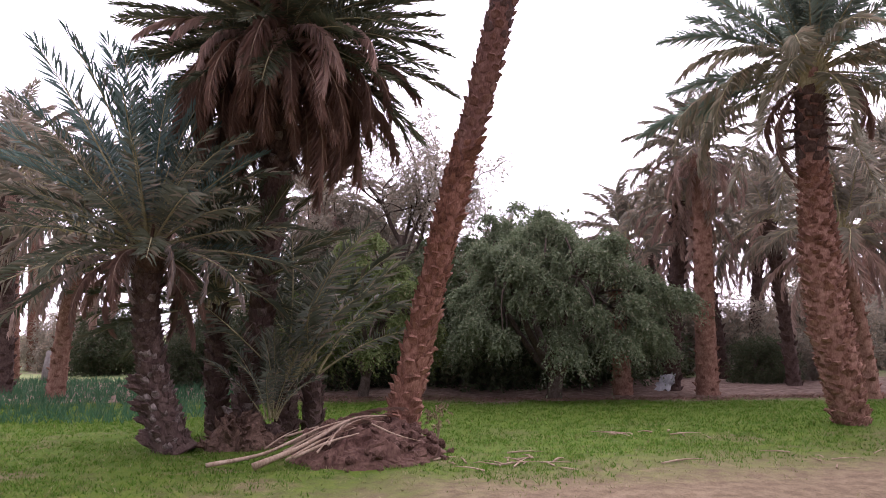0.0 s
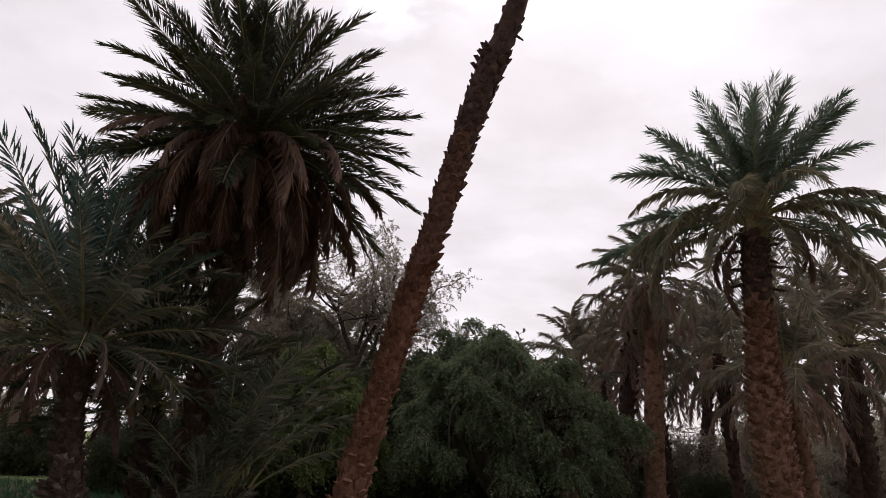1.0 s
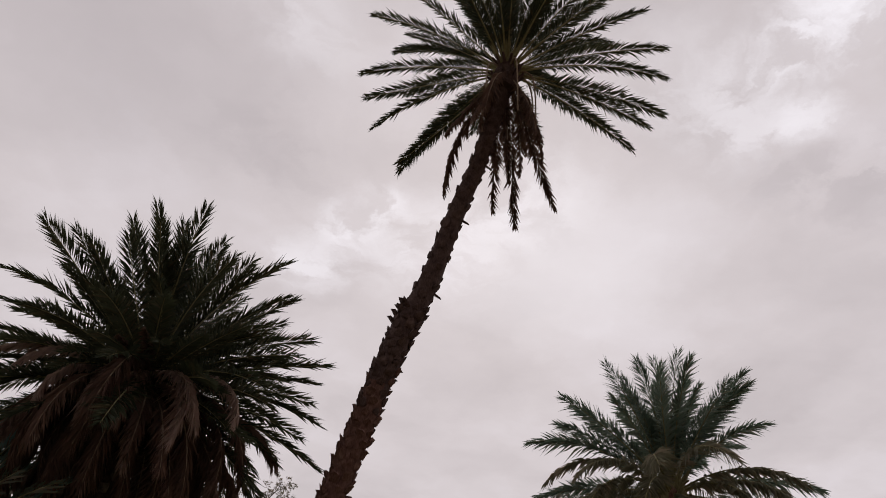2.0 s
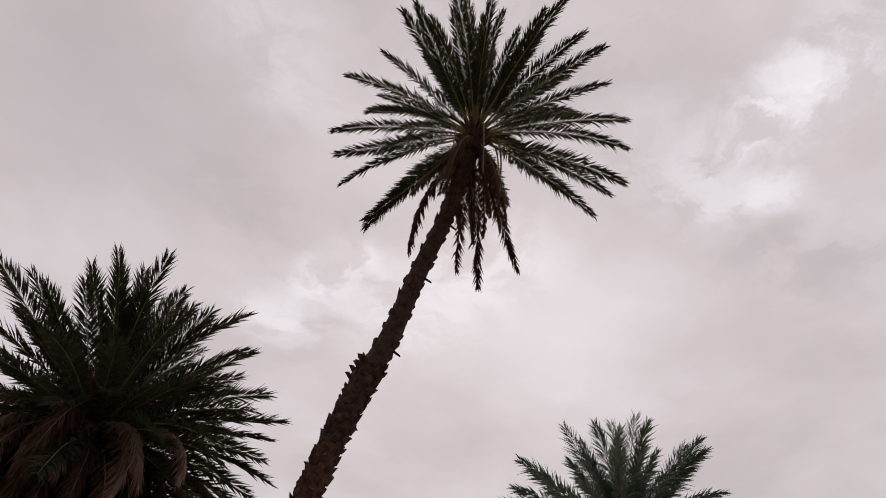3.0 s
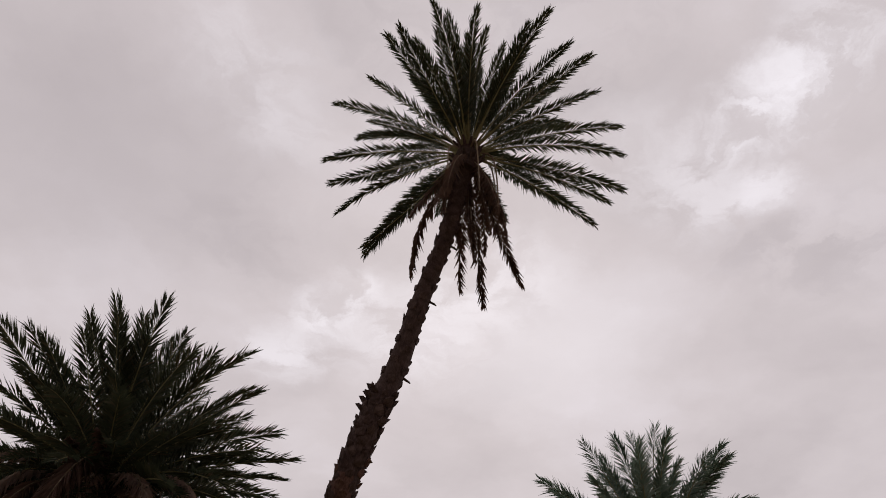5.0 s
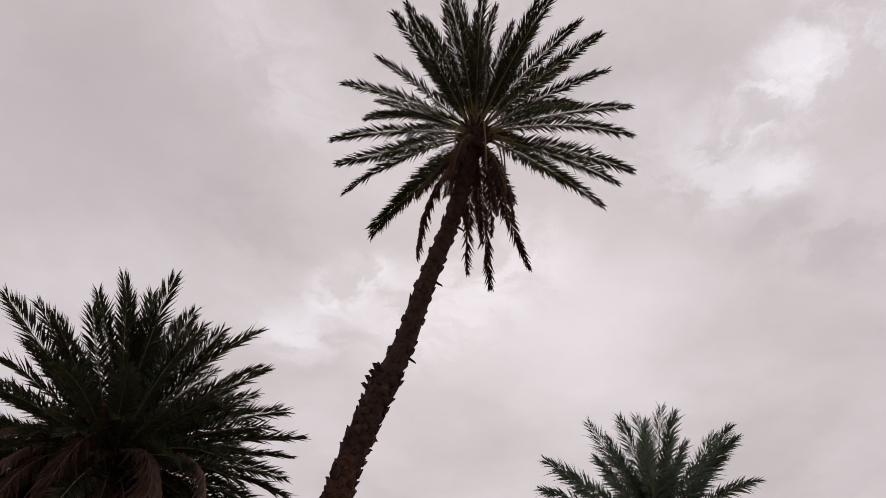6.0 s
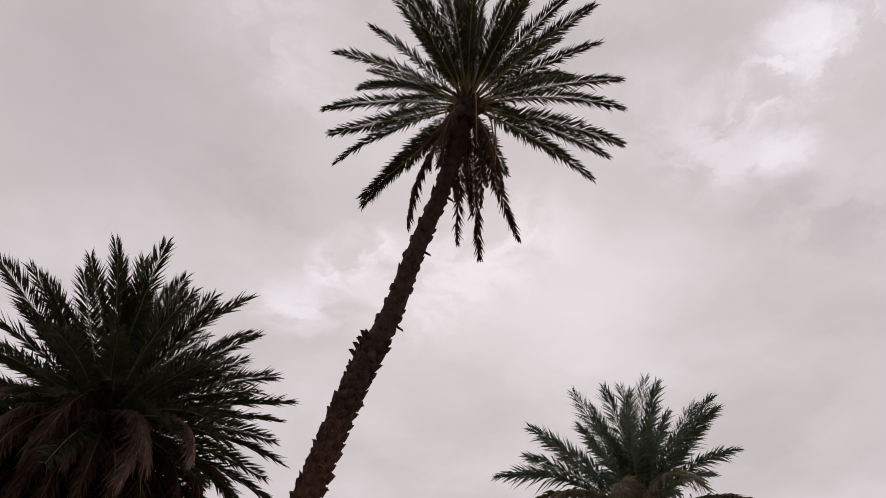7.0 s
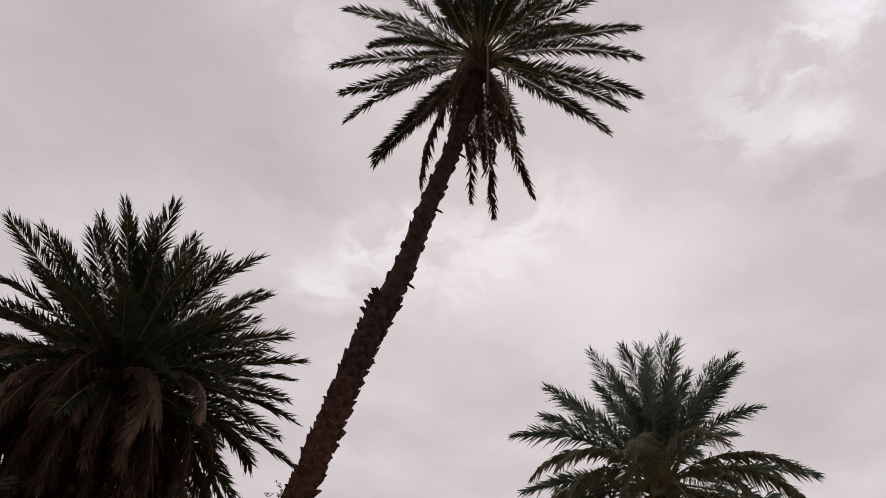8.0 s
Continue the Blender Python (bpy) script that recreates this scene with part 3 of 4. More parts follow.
def dense_palm():
    palm = thing("palm_tree", "dense dark green date palm with a skirt of brown dead leaves", "palm tree", "date palms")
    stem = Trunk([(-3.25, 12.35, -0.05), (-3.15, 12.3, 0.35), (-2.92, 12.3, 1.57), (-2.86, 12.3, 2.5), (-2.77, 12.3, 3.4), (-2.70, 12.3, 4.6), B_HUB],
                 [0.25, 0.18, 0.16, 0.16, 0.17, 0.2, 0.22])
    stem.build(palm, BARK_GREY, grey_boots * 2 + pale_boots[:3], 0.024, 15, 0.1, 6.0, 250)
    crown_core(palm, B_HUB, (0.04, 0, 1.0), 0.3, 0.6, 5, FIBRE)
    rng = np.random.default_rng(21)
    for i, (az, el, size) in enumerate(B_FRONDS):
        add_frond(palm, dense_fronds[i % 6], B_HUB, az, el, size * 0.915, rng)
    add_frond(palm, palm_dry[3], B_HUB, -87, -9, 1.9, rng, "dry_frond", "pale dead leaf sticking out of the crown")
    add_frond(palm, palm_dry[0], B_HUB, -80, -4, 1.8, rng, "dry_frond", "pale dead leaf sticking out of the crown")
    spiral_fronds(palm, B_HUB, dense_fronds, 96, 74, -22, 2.35, 2)
    spiral_fronds(palm, B_HUB, dense_fronds, 34, -12, -46, 2.6, 4)
    spiral_fronds(palm, B_HUB, skirt_fronds, 58, -46, -78, 2.6, 3, name="dry_frond", label="brown dead hanging palm leaf")
    # full dead leaves on the near side, coloured paler to imitate front light
    plumes = frond_set(LEAF_ROSE, RACHIS_DRY, (70, 90, 105), 75, blade=0.46, count=96, sweep=24, vee=-22, lax=0.16, ragged=0.05, wide=1.2)
    for k, (az, el, size) in enumerate(((-150, -16, 2.3), (-138, -24, 2.0), (-122, -44, 2.1), (-108, -48, 2.3), (-92, -47, 2.3), (-80, -50, 2.1), (-60, -44, 2.4),
                                        (-48, -40, 2.5), (-36, -36, 2.4), (-68, -58, 2.2))):
        add_frond(palm, plumes[k % 3], B_HUB, az, el, size, rng, "dry_frond", "pale rusty dead palm leaf arching down")


dense_palm()

# ---- the short blue-green palm in front of it ----
C_HUB = (-4.2, 11.2, 2.85)
blue_fronds = frond_set(LEAF_BLUE, RACHIS, (16, 26, 36, 22, 30), 90, blade=0.50, count=42, sweep=52, vee=24, wide=1.3)
grey_fronds = frond_set(LEAF_GREY, RACHIS, (26, 40, 55, 34), 120, blade=0.50, count=38, sweep=60, vee=10, lax=0.1, wide=1.2)
C_FRONDS = ((-116, 53, 3.1), (-109, 57, 3.15), (-95, 64, 3.0), (-87, 67, 2.8), (-68, 69, 2.7), (-50, 70, 2.4), (-128, 42, 2.65), (-138, 25, 2.3),
            (12, 40, 2.2), (21, -9, 2.0), (-12, 66, 2.2), (150, 45, 3.0), (100, 60, 3.2), (60, 50, 2.8), (180, 30, 2.8))


def short_palm():
    palm = thing("palm_tree", "short date palm with upright blue-green leaves and pale leaf stubs", "palm tree", "date palms")
    stem = Trunk([(-3.66, 11.2, -0.08), (-3.78, 11.2, 0.12), (-4.08, 11.2, 1.08), (-4.2, 11.2, 1.88), (-4.21, 11.2, 2.45), C_HUB],
                 [0.3, 0.235, 0.18, 0.155, 0.165, 0.2])
    stem.build(palm, BARK_GREY, grey_boots * 2 + pale_boots[:3], 0.0085, 25, 0.05, 2.8, 270, 0.66)
    stub = boot_mesh("leaf_stub", BARK_GREY, 0.08, 0.16, 0.16, 44)
    rng = np.random.default_rng(30)
    for k in range(26):
        part("leaf_stub", stub, palm.children[0], stem.boot_pose(rng.uniform(0.1, 1.2), radians(rng.uniform(150, 235)), rng.uniform(-0.2, 0.2), rng.uniform(0.8, 1.2)))
    crown_core(palm, C_HUB, (0, 0, 1.0), 0.19, 0.4, 7, FIBRE)
    rng = np.random.default_rng(31)
    for i, (az, el, size) in enumerate(C_FRONDS):
        add_frond(palm, blue_fronds[i % 5], C_HUB, az, el, size * 0.94, rng)
    spiral_fronds(palm, C_HUB, blue_fronds, 20, 80, 30, 2.45, 5)
    spiral_fronds(palm, C_HUB, grey_fronds, 48, 45, -26, 2.2, 6)
    spiral_fronds(palm, C_HUB, skirt_fronds, 8, -40, -68, 1.6, 9, name="dry_frond", label="brown dead hanging palm leaf")
    bleached = frond_set(LEAF_PALE, RACHIS_DRY, (95, 120, 140), 130, blade=0.34, count=70, sweep=20, vee=-35, lax=0.2, ragged=0.1, wide=1.2)
    for k, (az, el, size) in enumerate(((-100, -48, 1.5), (-55, -40, 1.7), (-35, -46, 1.8), (-150, -42, 1.6), (175, -38, 1.9), (-70, -58, 1.3), (-5, -40, 1.8))):
        add_frond(palm, bleached[k % 3], C_HUB, az, el, size, rng, "dry_frond", "bleached dead hanging palm leaf")


short_palm()


def young_palm(at, label, sets, count, high, low, length, seed, stem_high=0.25):
    palm = thing("young_palm", label, "palm tree", "palm offshoots")
    x, y, z = at
    stem = Trunk([(x, y, z - 0.1), (x, y, z + stem_high * 0.5), (x, y, z + stem_high)], [0.16, 0.15, 0.13])
    stem.build(palm, BARK_GREY, grey_boots, 0.02, seed, 0.05, None, 20, 0.8)
    spiral_fronds(palm, (x, y, z + stem_high), sets, count, high, low, length, seed)
    return palm


young_palm((-2.6, 11.95, 0.0), "young palm offshoot with grey-green leaves beside the clump", grey_fronds, 24, 86, 36, 1.3, 41)
side = young_palm((-2.55, 12.6, 0.1), "palm offshoot spreading grey-green leaves from the clump", grey_fronds, 6, 75, 30, 2.4, 44, 0.7)
rng_side = np.random.default_rng(5)
for k, (az, el, size) in enumerate(((-20, 38, 3.0), (-35, 30, 2.7), (-8, 24, 2.6), (-50, 44, 2.6), (-25, 55, 3.0), (5, 45, 3.0))):
    add_frond(side, grey_fronds[k % 4], (-2.55, 12.6, 0.8), az, el, size * 0.95, rng_side)

young_palm((-3.75, 12.75, 0.0), "dark palm offshoot filling the clump between the trunks", dense_fronds, 44, 80, -25, 2.3, 47, 2.1)
young_palm((-2.2, 12.9, 0.0), "low dark palm offshoot behind the clump", grey_fronds, 12, 80, 5, 2.0, 48, 0.9)

# ---- the stout palm standing in the grass ----
D_HUB = (6.14, 12.9, 5.84)
feather_fronds = frond_set(LEAF_LIGHT, RACHIS, (22, 36, 50, 30, 18), 150, blade=0.48, count=120, sweep=50, vee=16, lax=0.12, ragged=0.06, wide=0.58, fluff=32)
brown_boots = [boot_mesh("leaf_base", BARK_BROWN, 0.14, 0.075, 0.05, 140 + k) for k in range(5)]
D_FRONDS = ((-153, 55, 2.6), (-132, 60, 2.5), (-118, 62, 2.5), (-93, 58, 2.6), (-83, 56, 2.5), (-60, 41, 2.6), (-54, 36, 2.5), (-41, 21, 2.2),
            (-33, -8, 2.5), (-30, -23, 2.9), (-176, 36, 2.6), (175, 26, 2.4), (171, 12, 2.8), (162, -5, 2.5), (163, -18, 3.2), (161, 0, 2.0))


def stout_palm():
    palm = thing("palm_tree", "stout date palm with thick scaly brown trunk and feathery crown", "palm tree", "date palms")
    stem = Trunk([(6.36, 12.92, -0.05), (6.31, 12.9, 0.17), (6.21, 12.9, 0.89), (6.09, 12.9, 1.78), (6.04, 12.9, 2.68), (6.04, 12.9, 3.42), (6.03, 12.9, 4.16), (6.05, 12.9, 5.0), D_HUB],
                 [0.2, 0.235, 0.285, 0.29, 0.27, 0.23, 0.19, 0.19, 0.2])
    stem.build(palm, BARK_BROWN, brown_boots, 0.0105, 35, 0.1, 4.3, 250, 1.0)
    dusk = [boot_mesh("leaf_base", BARK_GREY, 0.2, 0.15, 0.055, 160 + k) for k in range(3)]
    for k in range(44):
        part("leaf_base", dusk[k % 3], palm.children[0], stem.boot_pose(4.3 + k * 0.028, k * 2.39996, 0.1, 1.0))
    crown_core(palm, D_HUB, (0.02, 0, 1.0), 0.2, 0.55, 9, RACHIS)
    rng = np.random.default_rng(51)
    for i, (az, el, size) in enumerate(D_FRONDS):
        add_frond(palm, feather_fronds[i % 5], D_HUB, az, el, size * 0.86, rng)
    spiral_fronds(palm, D_HUB, feather_fronds, 26, 80, 30, 1.95, 7)
    droopy = frond_set(LEAF_OCHRE, RACHIS, (60, 80, 98), 155, blade=0.44, count=74, sweep=44, vee=-2, lax=0.2, ragged=0.1, wide=0.62)
    spiral_fronds(palm, D_HUB, droopy, 26, -8, -54, 2.6, 8)
    spiral_fronds(palm, D_HUB, skirt_fronds, 5, -60, -80, 1.8, 12, name="dry_frond")
    spike = boot_mesh("leaf_stub", BARK_GREY, 0.1, 0.08, 0.3, 43)
    for k in range(14):
        part("leaf_stub", spike, palm.children[0], stem.boot_pose(4.6 + 0.07 * k, k * 2.4, 0.35, 0.9))


stout_palm()

# ---- palms of the grove behind ----
far_fronds = frond_set(LEAF_FAR, RACHIS, (62, 80, 96, 70), 170, blade=0.5, count=52, sweep=44, vee=-4, lax=0.2, wide=1.15)

pale_dry_fronds = frond_set(LEAF_ROSE, RACHIS_DRY, (45, 65, 85, 105), 180, blade=0.46, count=64, sweep=26, vee=-18, lax=0.14, ragged=0.12, wide=1.3)


def grove_palm(at, tall, radius, crown, dry, length, seed, lean=(0, 0), label="date palm of the grove with arching dusty leaves", low=-45, bark=BARK_BROWN, boots=brown_boots):
    palm = thing("palm_tree", label, "palm tree", "palms of the grove behind")
    x, y = at
    hub = (x + lean[0], y + lean[1], tall)
    z = rise(x, y)
    stem = Trunk([(x, y, z - 0.1), (x + lean[0] * 0.3, y + lean[1] * 0.3, tall * 0.35), (x + lean[0] * 0.7, y + lean[1] * 0.7, tall * 0.7), hub],
                 [radius * 1.15, radius, radius * 0.95, radius])
    stem.build(palm, bark, boots, 0.06, seed, 0.1, None, 0, 0.95)
    spiral_fronds(palm, hub, far_fronds, crown, 78, low, length, seed)
    if dry:
        spiral_fronds(palm, hub, pale_dry_fronds, dry, -42, -80, length * 0.9, seed + 1, name="dry_frond")
    return palm


grove_palm((6.05, 19.0), 6.0, 0.24, 46, 26, 1.85, 61, (0.15, 0), "grove palm with straight brown trunk and drooping crown", -50)
grove_palm((5.5, 20.2), 5.0, 0.2, 26, 24, 1.8, 62, (0.5, 0), bark=BARK_GREY, boots=grey_boots)
grove_palm((4.05, 19.2), 2.6, 0.22, 12, 4, 1.8, 63, (0.0, 0.3), "short palm half hidden behind the shrub")
EAST_PALMS = (
    (5.4, 27, 5.0, 0.2, 40, 6, 2.4), (8.2, 24, 4.6, 0.16, 36, 22, 2.6), (10.2, 27, 5.2, 0.18, 36, 22, 2.8), (9.3, 17.8, 3.7, 0.17, 40, 22, 2.6),
    (12.0, 20, 4.8, 0.22, 40, 24, 2.8), (14.5, 25, 6.0, 0.22, 36, 12, 3.0), (16.5, 31, 7.2, 0.22, 32, 8, 3.0), (12.6, 32, 6.2, 0.2, 34, 8, 3.0),
    (2.0, 35, 5.0, 0.2, 30, 4, 2.6), (19, 24, 6.0, 0.22, 32, 10, 3.0), (8.6, 34, 5.8, 0.2, 32, 6, 2.8), (11.0, 23.0, 3.9, 0.2, 36, 14, 2.6), (15.5, 21.0, 4.6, 0.22, 34, 14, 2.8),
    (9.0, 21.0, 4.6, 0.16, 32, 12, 2.4), (7.6, 28.5, 4.6, 0.18, 34, 12, 2.7))
WEST_PALMS = (
    (-10.2, 18.5, 4.2, 0.2, 44, 22, 3.0), (-13.0, 20.5, 6.0, 0.22, 40, 18, 3.2), (-7.4, 21.5, 5.4, 0.18, 44, 24, 2.8), (-16, 25, 7.2, 0.24, 38, 14, 3.2),
    (-10.5, 26, 6.0, 0.2, 38, 16, 3.1), (-6.0, 26, 6.4, 0.18, 44, 20, 2.8), (-20, 32, 8.0, 0.22, 32, 8, 3.2), (-3.8, 30, 5.4, 0.18, 34, 8, 2.8),
    (-14, 33, 7.6, 0.2, 32, 6, 3.2), (-7.5, 34, 6.6, 0.2, 32, 6, 3.0))
for k, (x, y, h, r, n_green, n_dry, size) in enumerate(EAST_PALMS + WEST_PALMS):
    r_lean = random.Random(k)
    dim = k % 3 != 0
    grove_palm((x, y), h, r, int(n_green * 0.72), int(n_dry * 0.6), size, 70 + k, (r_lean.uniform(-0.7, 0.7), r_lean.uniform(-0.3, 0.3)),
               bark=BARK_GREY if dim else BARK_BROWN, boots=grey_boots if dim else brown_boots)

# ---- shrubs and trees ----


def leafy(centre_points, count, leaf_len, leaf_wide, droop, twig, seed):
    """Many small leaves along short twigs which start in the clumps and hang or rise."""
    rng = np.random.default_rng(seed)
    unit = lambda v: v / (np.linalg.norm(v, axis=-1, keepdims=True) + 1e-9)
    clumps = np.array(centre_points)
    weights = clumps[:, 3] ** 2
    c = clumps[rng.choice(len(clumps), count, p=weights / weights.sum())]
    d = unit(rng.normal(size=(count, 3)))
    p = c[:, :3] + d * (c[:, 3] * rng.uniform(0.3, 1.0, count) ** 0.5)[:, None]
    down = np.array((0, 0, -1.0))
    go = unit(d * (1 - droop) + down * droop + rng.normal(0, 0.25, (count, 3)))
    size = twig * rng.uniform(0.5, 1.3, count)
    each = 14
    f = np.arange(each) / each
    q = p[:, None] + go[:, None] * (size[:, None] * f)[..., None] + down * (droop * 0.35 * size[:, None] * f**2)[..., None]
    q = q.reshape(-1, 3)
    a = unit(np.repeat(go, each, axis=0) * 0.6 + rng.normal(0, 0.6, q.shape))
    b = unit(np.cross(a, rng.normal(size=q.shape)))
    s = (leaf_len * rng.uniform(0.6, 1.25, len(q)))[:, None]
    w = (leaf_wide * rng.uniform(0.7, 1.2, len(q)))[:, None]
    verts = np.stack([q, q + a * s * 0.45 + b * w, q + a * s, q + a * s * 0.45 - b * w], 1).reshape(-1, 3)
    return verts.tolist(), np.arange(len(verts)).reshape(-1, 4).tolist()


def shrub(name, label, at, half, high, clumps, twigs, seed, mat, leaf=(0.085, 0.014), droop=0.45, twig=0.45, base=0.12, clump=0.6, stems=4, group="shrubs", shell=(0.5, 0.95)):
    """A bush or tree: several bare stems, limbs to each clump, and a ragged crown of leaves."""
    rng = np.random.default_rng(seed)
    bush = thing(name, label, "shrub" if name == "shrub" else "tree", group)
    x, y = at
    z = rise(x, y)
    centres = []
    for _ in range(clumps):
        a, u = rng.uniform(0, 2 * math.pi), rng.uniform(base, 1)
        ring = math.sqrt(max(0.05, 1 - (max(0, u - 0.4) / 0.62) ** 2)) * rng.uniform(*shell)
        centres.append((x + half[0] * ring * math.cos(a), y + half[1] * ring * math.sin(a), z + high * u * 0.93, clump * rng.uniform(0.6, 1.3)))
    pieces = []
    forks = []
    for k in range(stems):
        a = 2 * math.pi * k / stems + rng.uniform(-0.4, 0.4)
        foot = np.array((x + 0.12 * math.cos(a), y + 0.12 * math.sin(a), z - 0.1))
        fork = np.array((x + half[0] * 0.25 * math.cos(a), y + half[1] * 0.25 * math.sin(a), z + high * rng.uniform(0.25, 0.45)))
        forks.append(fork)
        pieces.append(tube(spline([foot, (foot + fork) / 2 + rng.normal(0, 0.08, 3), fork], 7), np.linspace(0.12, 0.07, 7), 7, 0.1, k))
    for k, c in enumerate(centres):
        fork = min(forks, key=lambda f: np.linalg.norm(f - np.array(c[:3])))
        tip = np.array(c[:3])
        middle = (fork + tip) / 2 + rng.normal(0, 0.15, 3)
        pieces.append(tube(spline([fork, middle, tip], 6), np.linspace(0.05, 0.012, 6), 5, 0.1, k, False))
    v, f = join(pieces)
    part("bough", mesh_of("bough", v, f, (WOOD,), soft=True), bush)
    v, f = leafy(centres, twigs, leaf[0], leaf[1], droop, twig, seed + 1)
    part("crown", mesh_of("crown", v, f, (mat,)), bush)
    return bush


def weeping_sprays(centres, sprays, leaf_len, leaf_wide, reach, fall, seed):
    """Fountains of thin twigs which spring from each clump, arch over and hang, with paired narrow leaves."""
    rng = np.random.default_rng(seed)
    unit = lambda v: v / (np.linalg.norm(v, axis=-1, keepdims=True) + 1e-9)
    c = np.array(centres)
    c = c[np.repeat(np.arange(len(c)), sprays)]
    out = rng.normal(size=(len(c), 3)) * (1, 1, 0.5) + (0, 0, 0.25)
    out = unit(unit(out) + 0.7 * c[:, 4:7])
    size = c[:, 3] * reach * rng.uniform(0.45, 1.15, len(c))
    each = 16
    f = np.linspace(0.12, 1, each)
    down = np.array((0, 0, -1.0))
    start = c[:, :3] + rng.normal(0, 0.09, (len(c), 3))
    q = start[:, None] + out[:, None] * (size[:, None] * f)[..., None] + down * (fall * size[:, None] * f**2)[..., None]
    go = unit(out[:, None] + down * (2 * fall * f)[None, :, None])
    q, go = q.reshape(-1, 3), go.reshape(-1, 3)
    a = unit(go * 0.75 + rng.normal(0, 0.5, q.shape))
    b = unit(np.cross(a, rng.normal(size=q.shape)))
    s = (leaf_len * rng.uniform(0.6, 1.25, len(q)))[:, None]
    w = (leaf_wide * rng.uniform(0.7, 1.2, len(q)))[:, None]
    verts = np.stack([q, q + a * s * 0.45 + b * w, q + a * s, q + a * s * 0.45 - b * w], 1).reshape(-1, 3)
    return verts.tolist(), np.arange(len(verts)).reshape(-1, 4).tolist()


def weeping_tree(label, at, half, high, skirt, clumps, sprays, seed, mat, reach=1.0, trunk=0.16, leaf=(0.085, 0.013)):
    """A low broad tree: a short forked trunk, arching limbs and a crown of hanging sprays in separate clumps."""
    rng = np.random.default_rng(seed)
    tree = thing("tree", label, "tree", "broad-leaved trees")
    x, y = at
    z = rise(x, y)
    centres = []
    for k in range(clumps):
        # clumps spread evenly over a dome, with some inside it
        u = (k + 0.5) / clumps
        a = k * 2.39996 + rng.uniform(-0.3, 0.3)
        lift = skirt + (1 - skirt) * u
        ring = math.sqrt(max(0.0, 1 - u**1.8)) * (rng.uniform(0.78, 1.2) if rng.random() < 0.8 else rng.uniform(0.35, 0.8))
        centres.append((x + half[0] * ring * math.cos(a), y + half[1] * ring * math.sin(a), z + high * lift * rng.uniform(0.86, 1.1), rng.uniform(0.5, 1.35),
                        ring * math.cos(a), ring * math.sin(a), 0.5 * u))
    fork = np.array((x + 0.05, y, z + 0.55))
    pieces = [tube(spline([(x - 0.05, y, z - 0.1), (x, y, z + 0.25), fork], 8), np.linspace(trunk * 1.3, trunk, 8), 9, 0.12, seed)]
    limbs = []
    for k in range(7):
        a = k * 0.9 + rng.uniform(-0.3, 0.3)
        tip = np.array((x + half[0] * 0.5 * math.cos(a), y + half[1] * 0.5 * math.sin(a), z + high * rng.uniform(0.5, 0.75)))
        limbs.append(tip)
        pieces.append(tube(spline([fork - (0, 0, 0.1), fork * 0.55 + tip * 0.45 + rng.normal(0, 0.12, 3), tip], 8), np.linspace(trunk * 0.75, 0.05, 8), 7, 0.1, seed + k))
    for k, c in enumerate(centres):
        tip = np.array(c[:3])
        limb = min(limbs, key=lambda p: np.linalg.norm(p - tip))
        pieces.append(tube(spline([limb, (limb + tip) / 2 + rng.normal(0, 0.12, 3) + (0, 0, 0.1), tip], 6), np.linspace(0.04, 0.01, 6), 5, 0.1, k, False))
    v, f = join(pieces)
    part("bough", mesh_of("bough", v, f, (WOOD,), soft=True), tree)
    v, f = weeping_sprays(centres, sprays, leaf[0], leaf[1], reach, 0.85, seed + 1)
    part("crown", mesh_of("crown", v, f, (mat,)), tree)
    return tree


def twisting_tree(label, at, high, limbs, seed, mat):
    """A thin tree with crooked bare branches that fork three times and end in wisps of small leaves."""
    rng = np.random.default_rng(seed)
    tree = thing("tree", label, "tree", "broad-leaved trees")
    x, y = at
    z = rise(x, y)
    crotch = np.array((x + 0.15, y, z + high * 0.42))
    pieces = [tube(spline([(x, y, z - 0.1), (x - 0.12, y, z + high * 0.22), crotch], 9), np.linspace(0.16, 0.11, 9), 8, 0.1, seed)]
    tips = []

    def grow(start, way, size, thick, depth):
        line = [start]
        for _ in range(4):
            way = way + rng.normal(0, 0.28, 3) + (0, 0, 0.05)
            way = way / np.linalg.norm(way)
            line.append(line[-1] + way * size / 4)
        pieces.append(tube(spline(line, 9), np.linspace(thick, thick * 0.45, 9), 5, 0.08, depth, False))
        if depth == 3:
            tips.extend((*p, 0.28) for p in line[2:])
            return
        for p in line[2:]:
            for _ in range(2 if depth < 2 else 1):
                turn = way + rng.normal(0, 0.75, 3)
                grow(p, turn / np.linalg.norm(turn), size * rng.uniform(0.5, 0.7), thick * 0.5, depth + 1)

    for dx, dz, size in limbs:
        way = np.array((dx, rng.uniform(-0.4, 0.4), dz))
        grow(crotch - (0, 0, rng.uniform(0, 1.2)), way / np.linalg.norm(way), size, 0.085, 1)
    v, f = join(pieces)
    part("bough", mesh_of("bough", v, f, (WOOD,), soft=True), tree)
    v, f = leafy(tips, 3600, 0.085, 0.018, 0.35, 0.3, seed + 1)
    part("crown", mesh_of("crown", v, f, (mat,)), tree)
    return tree


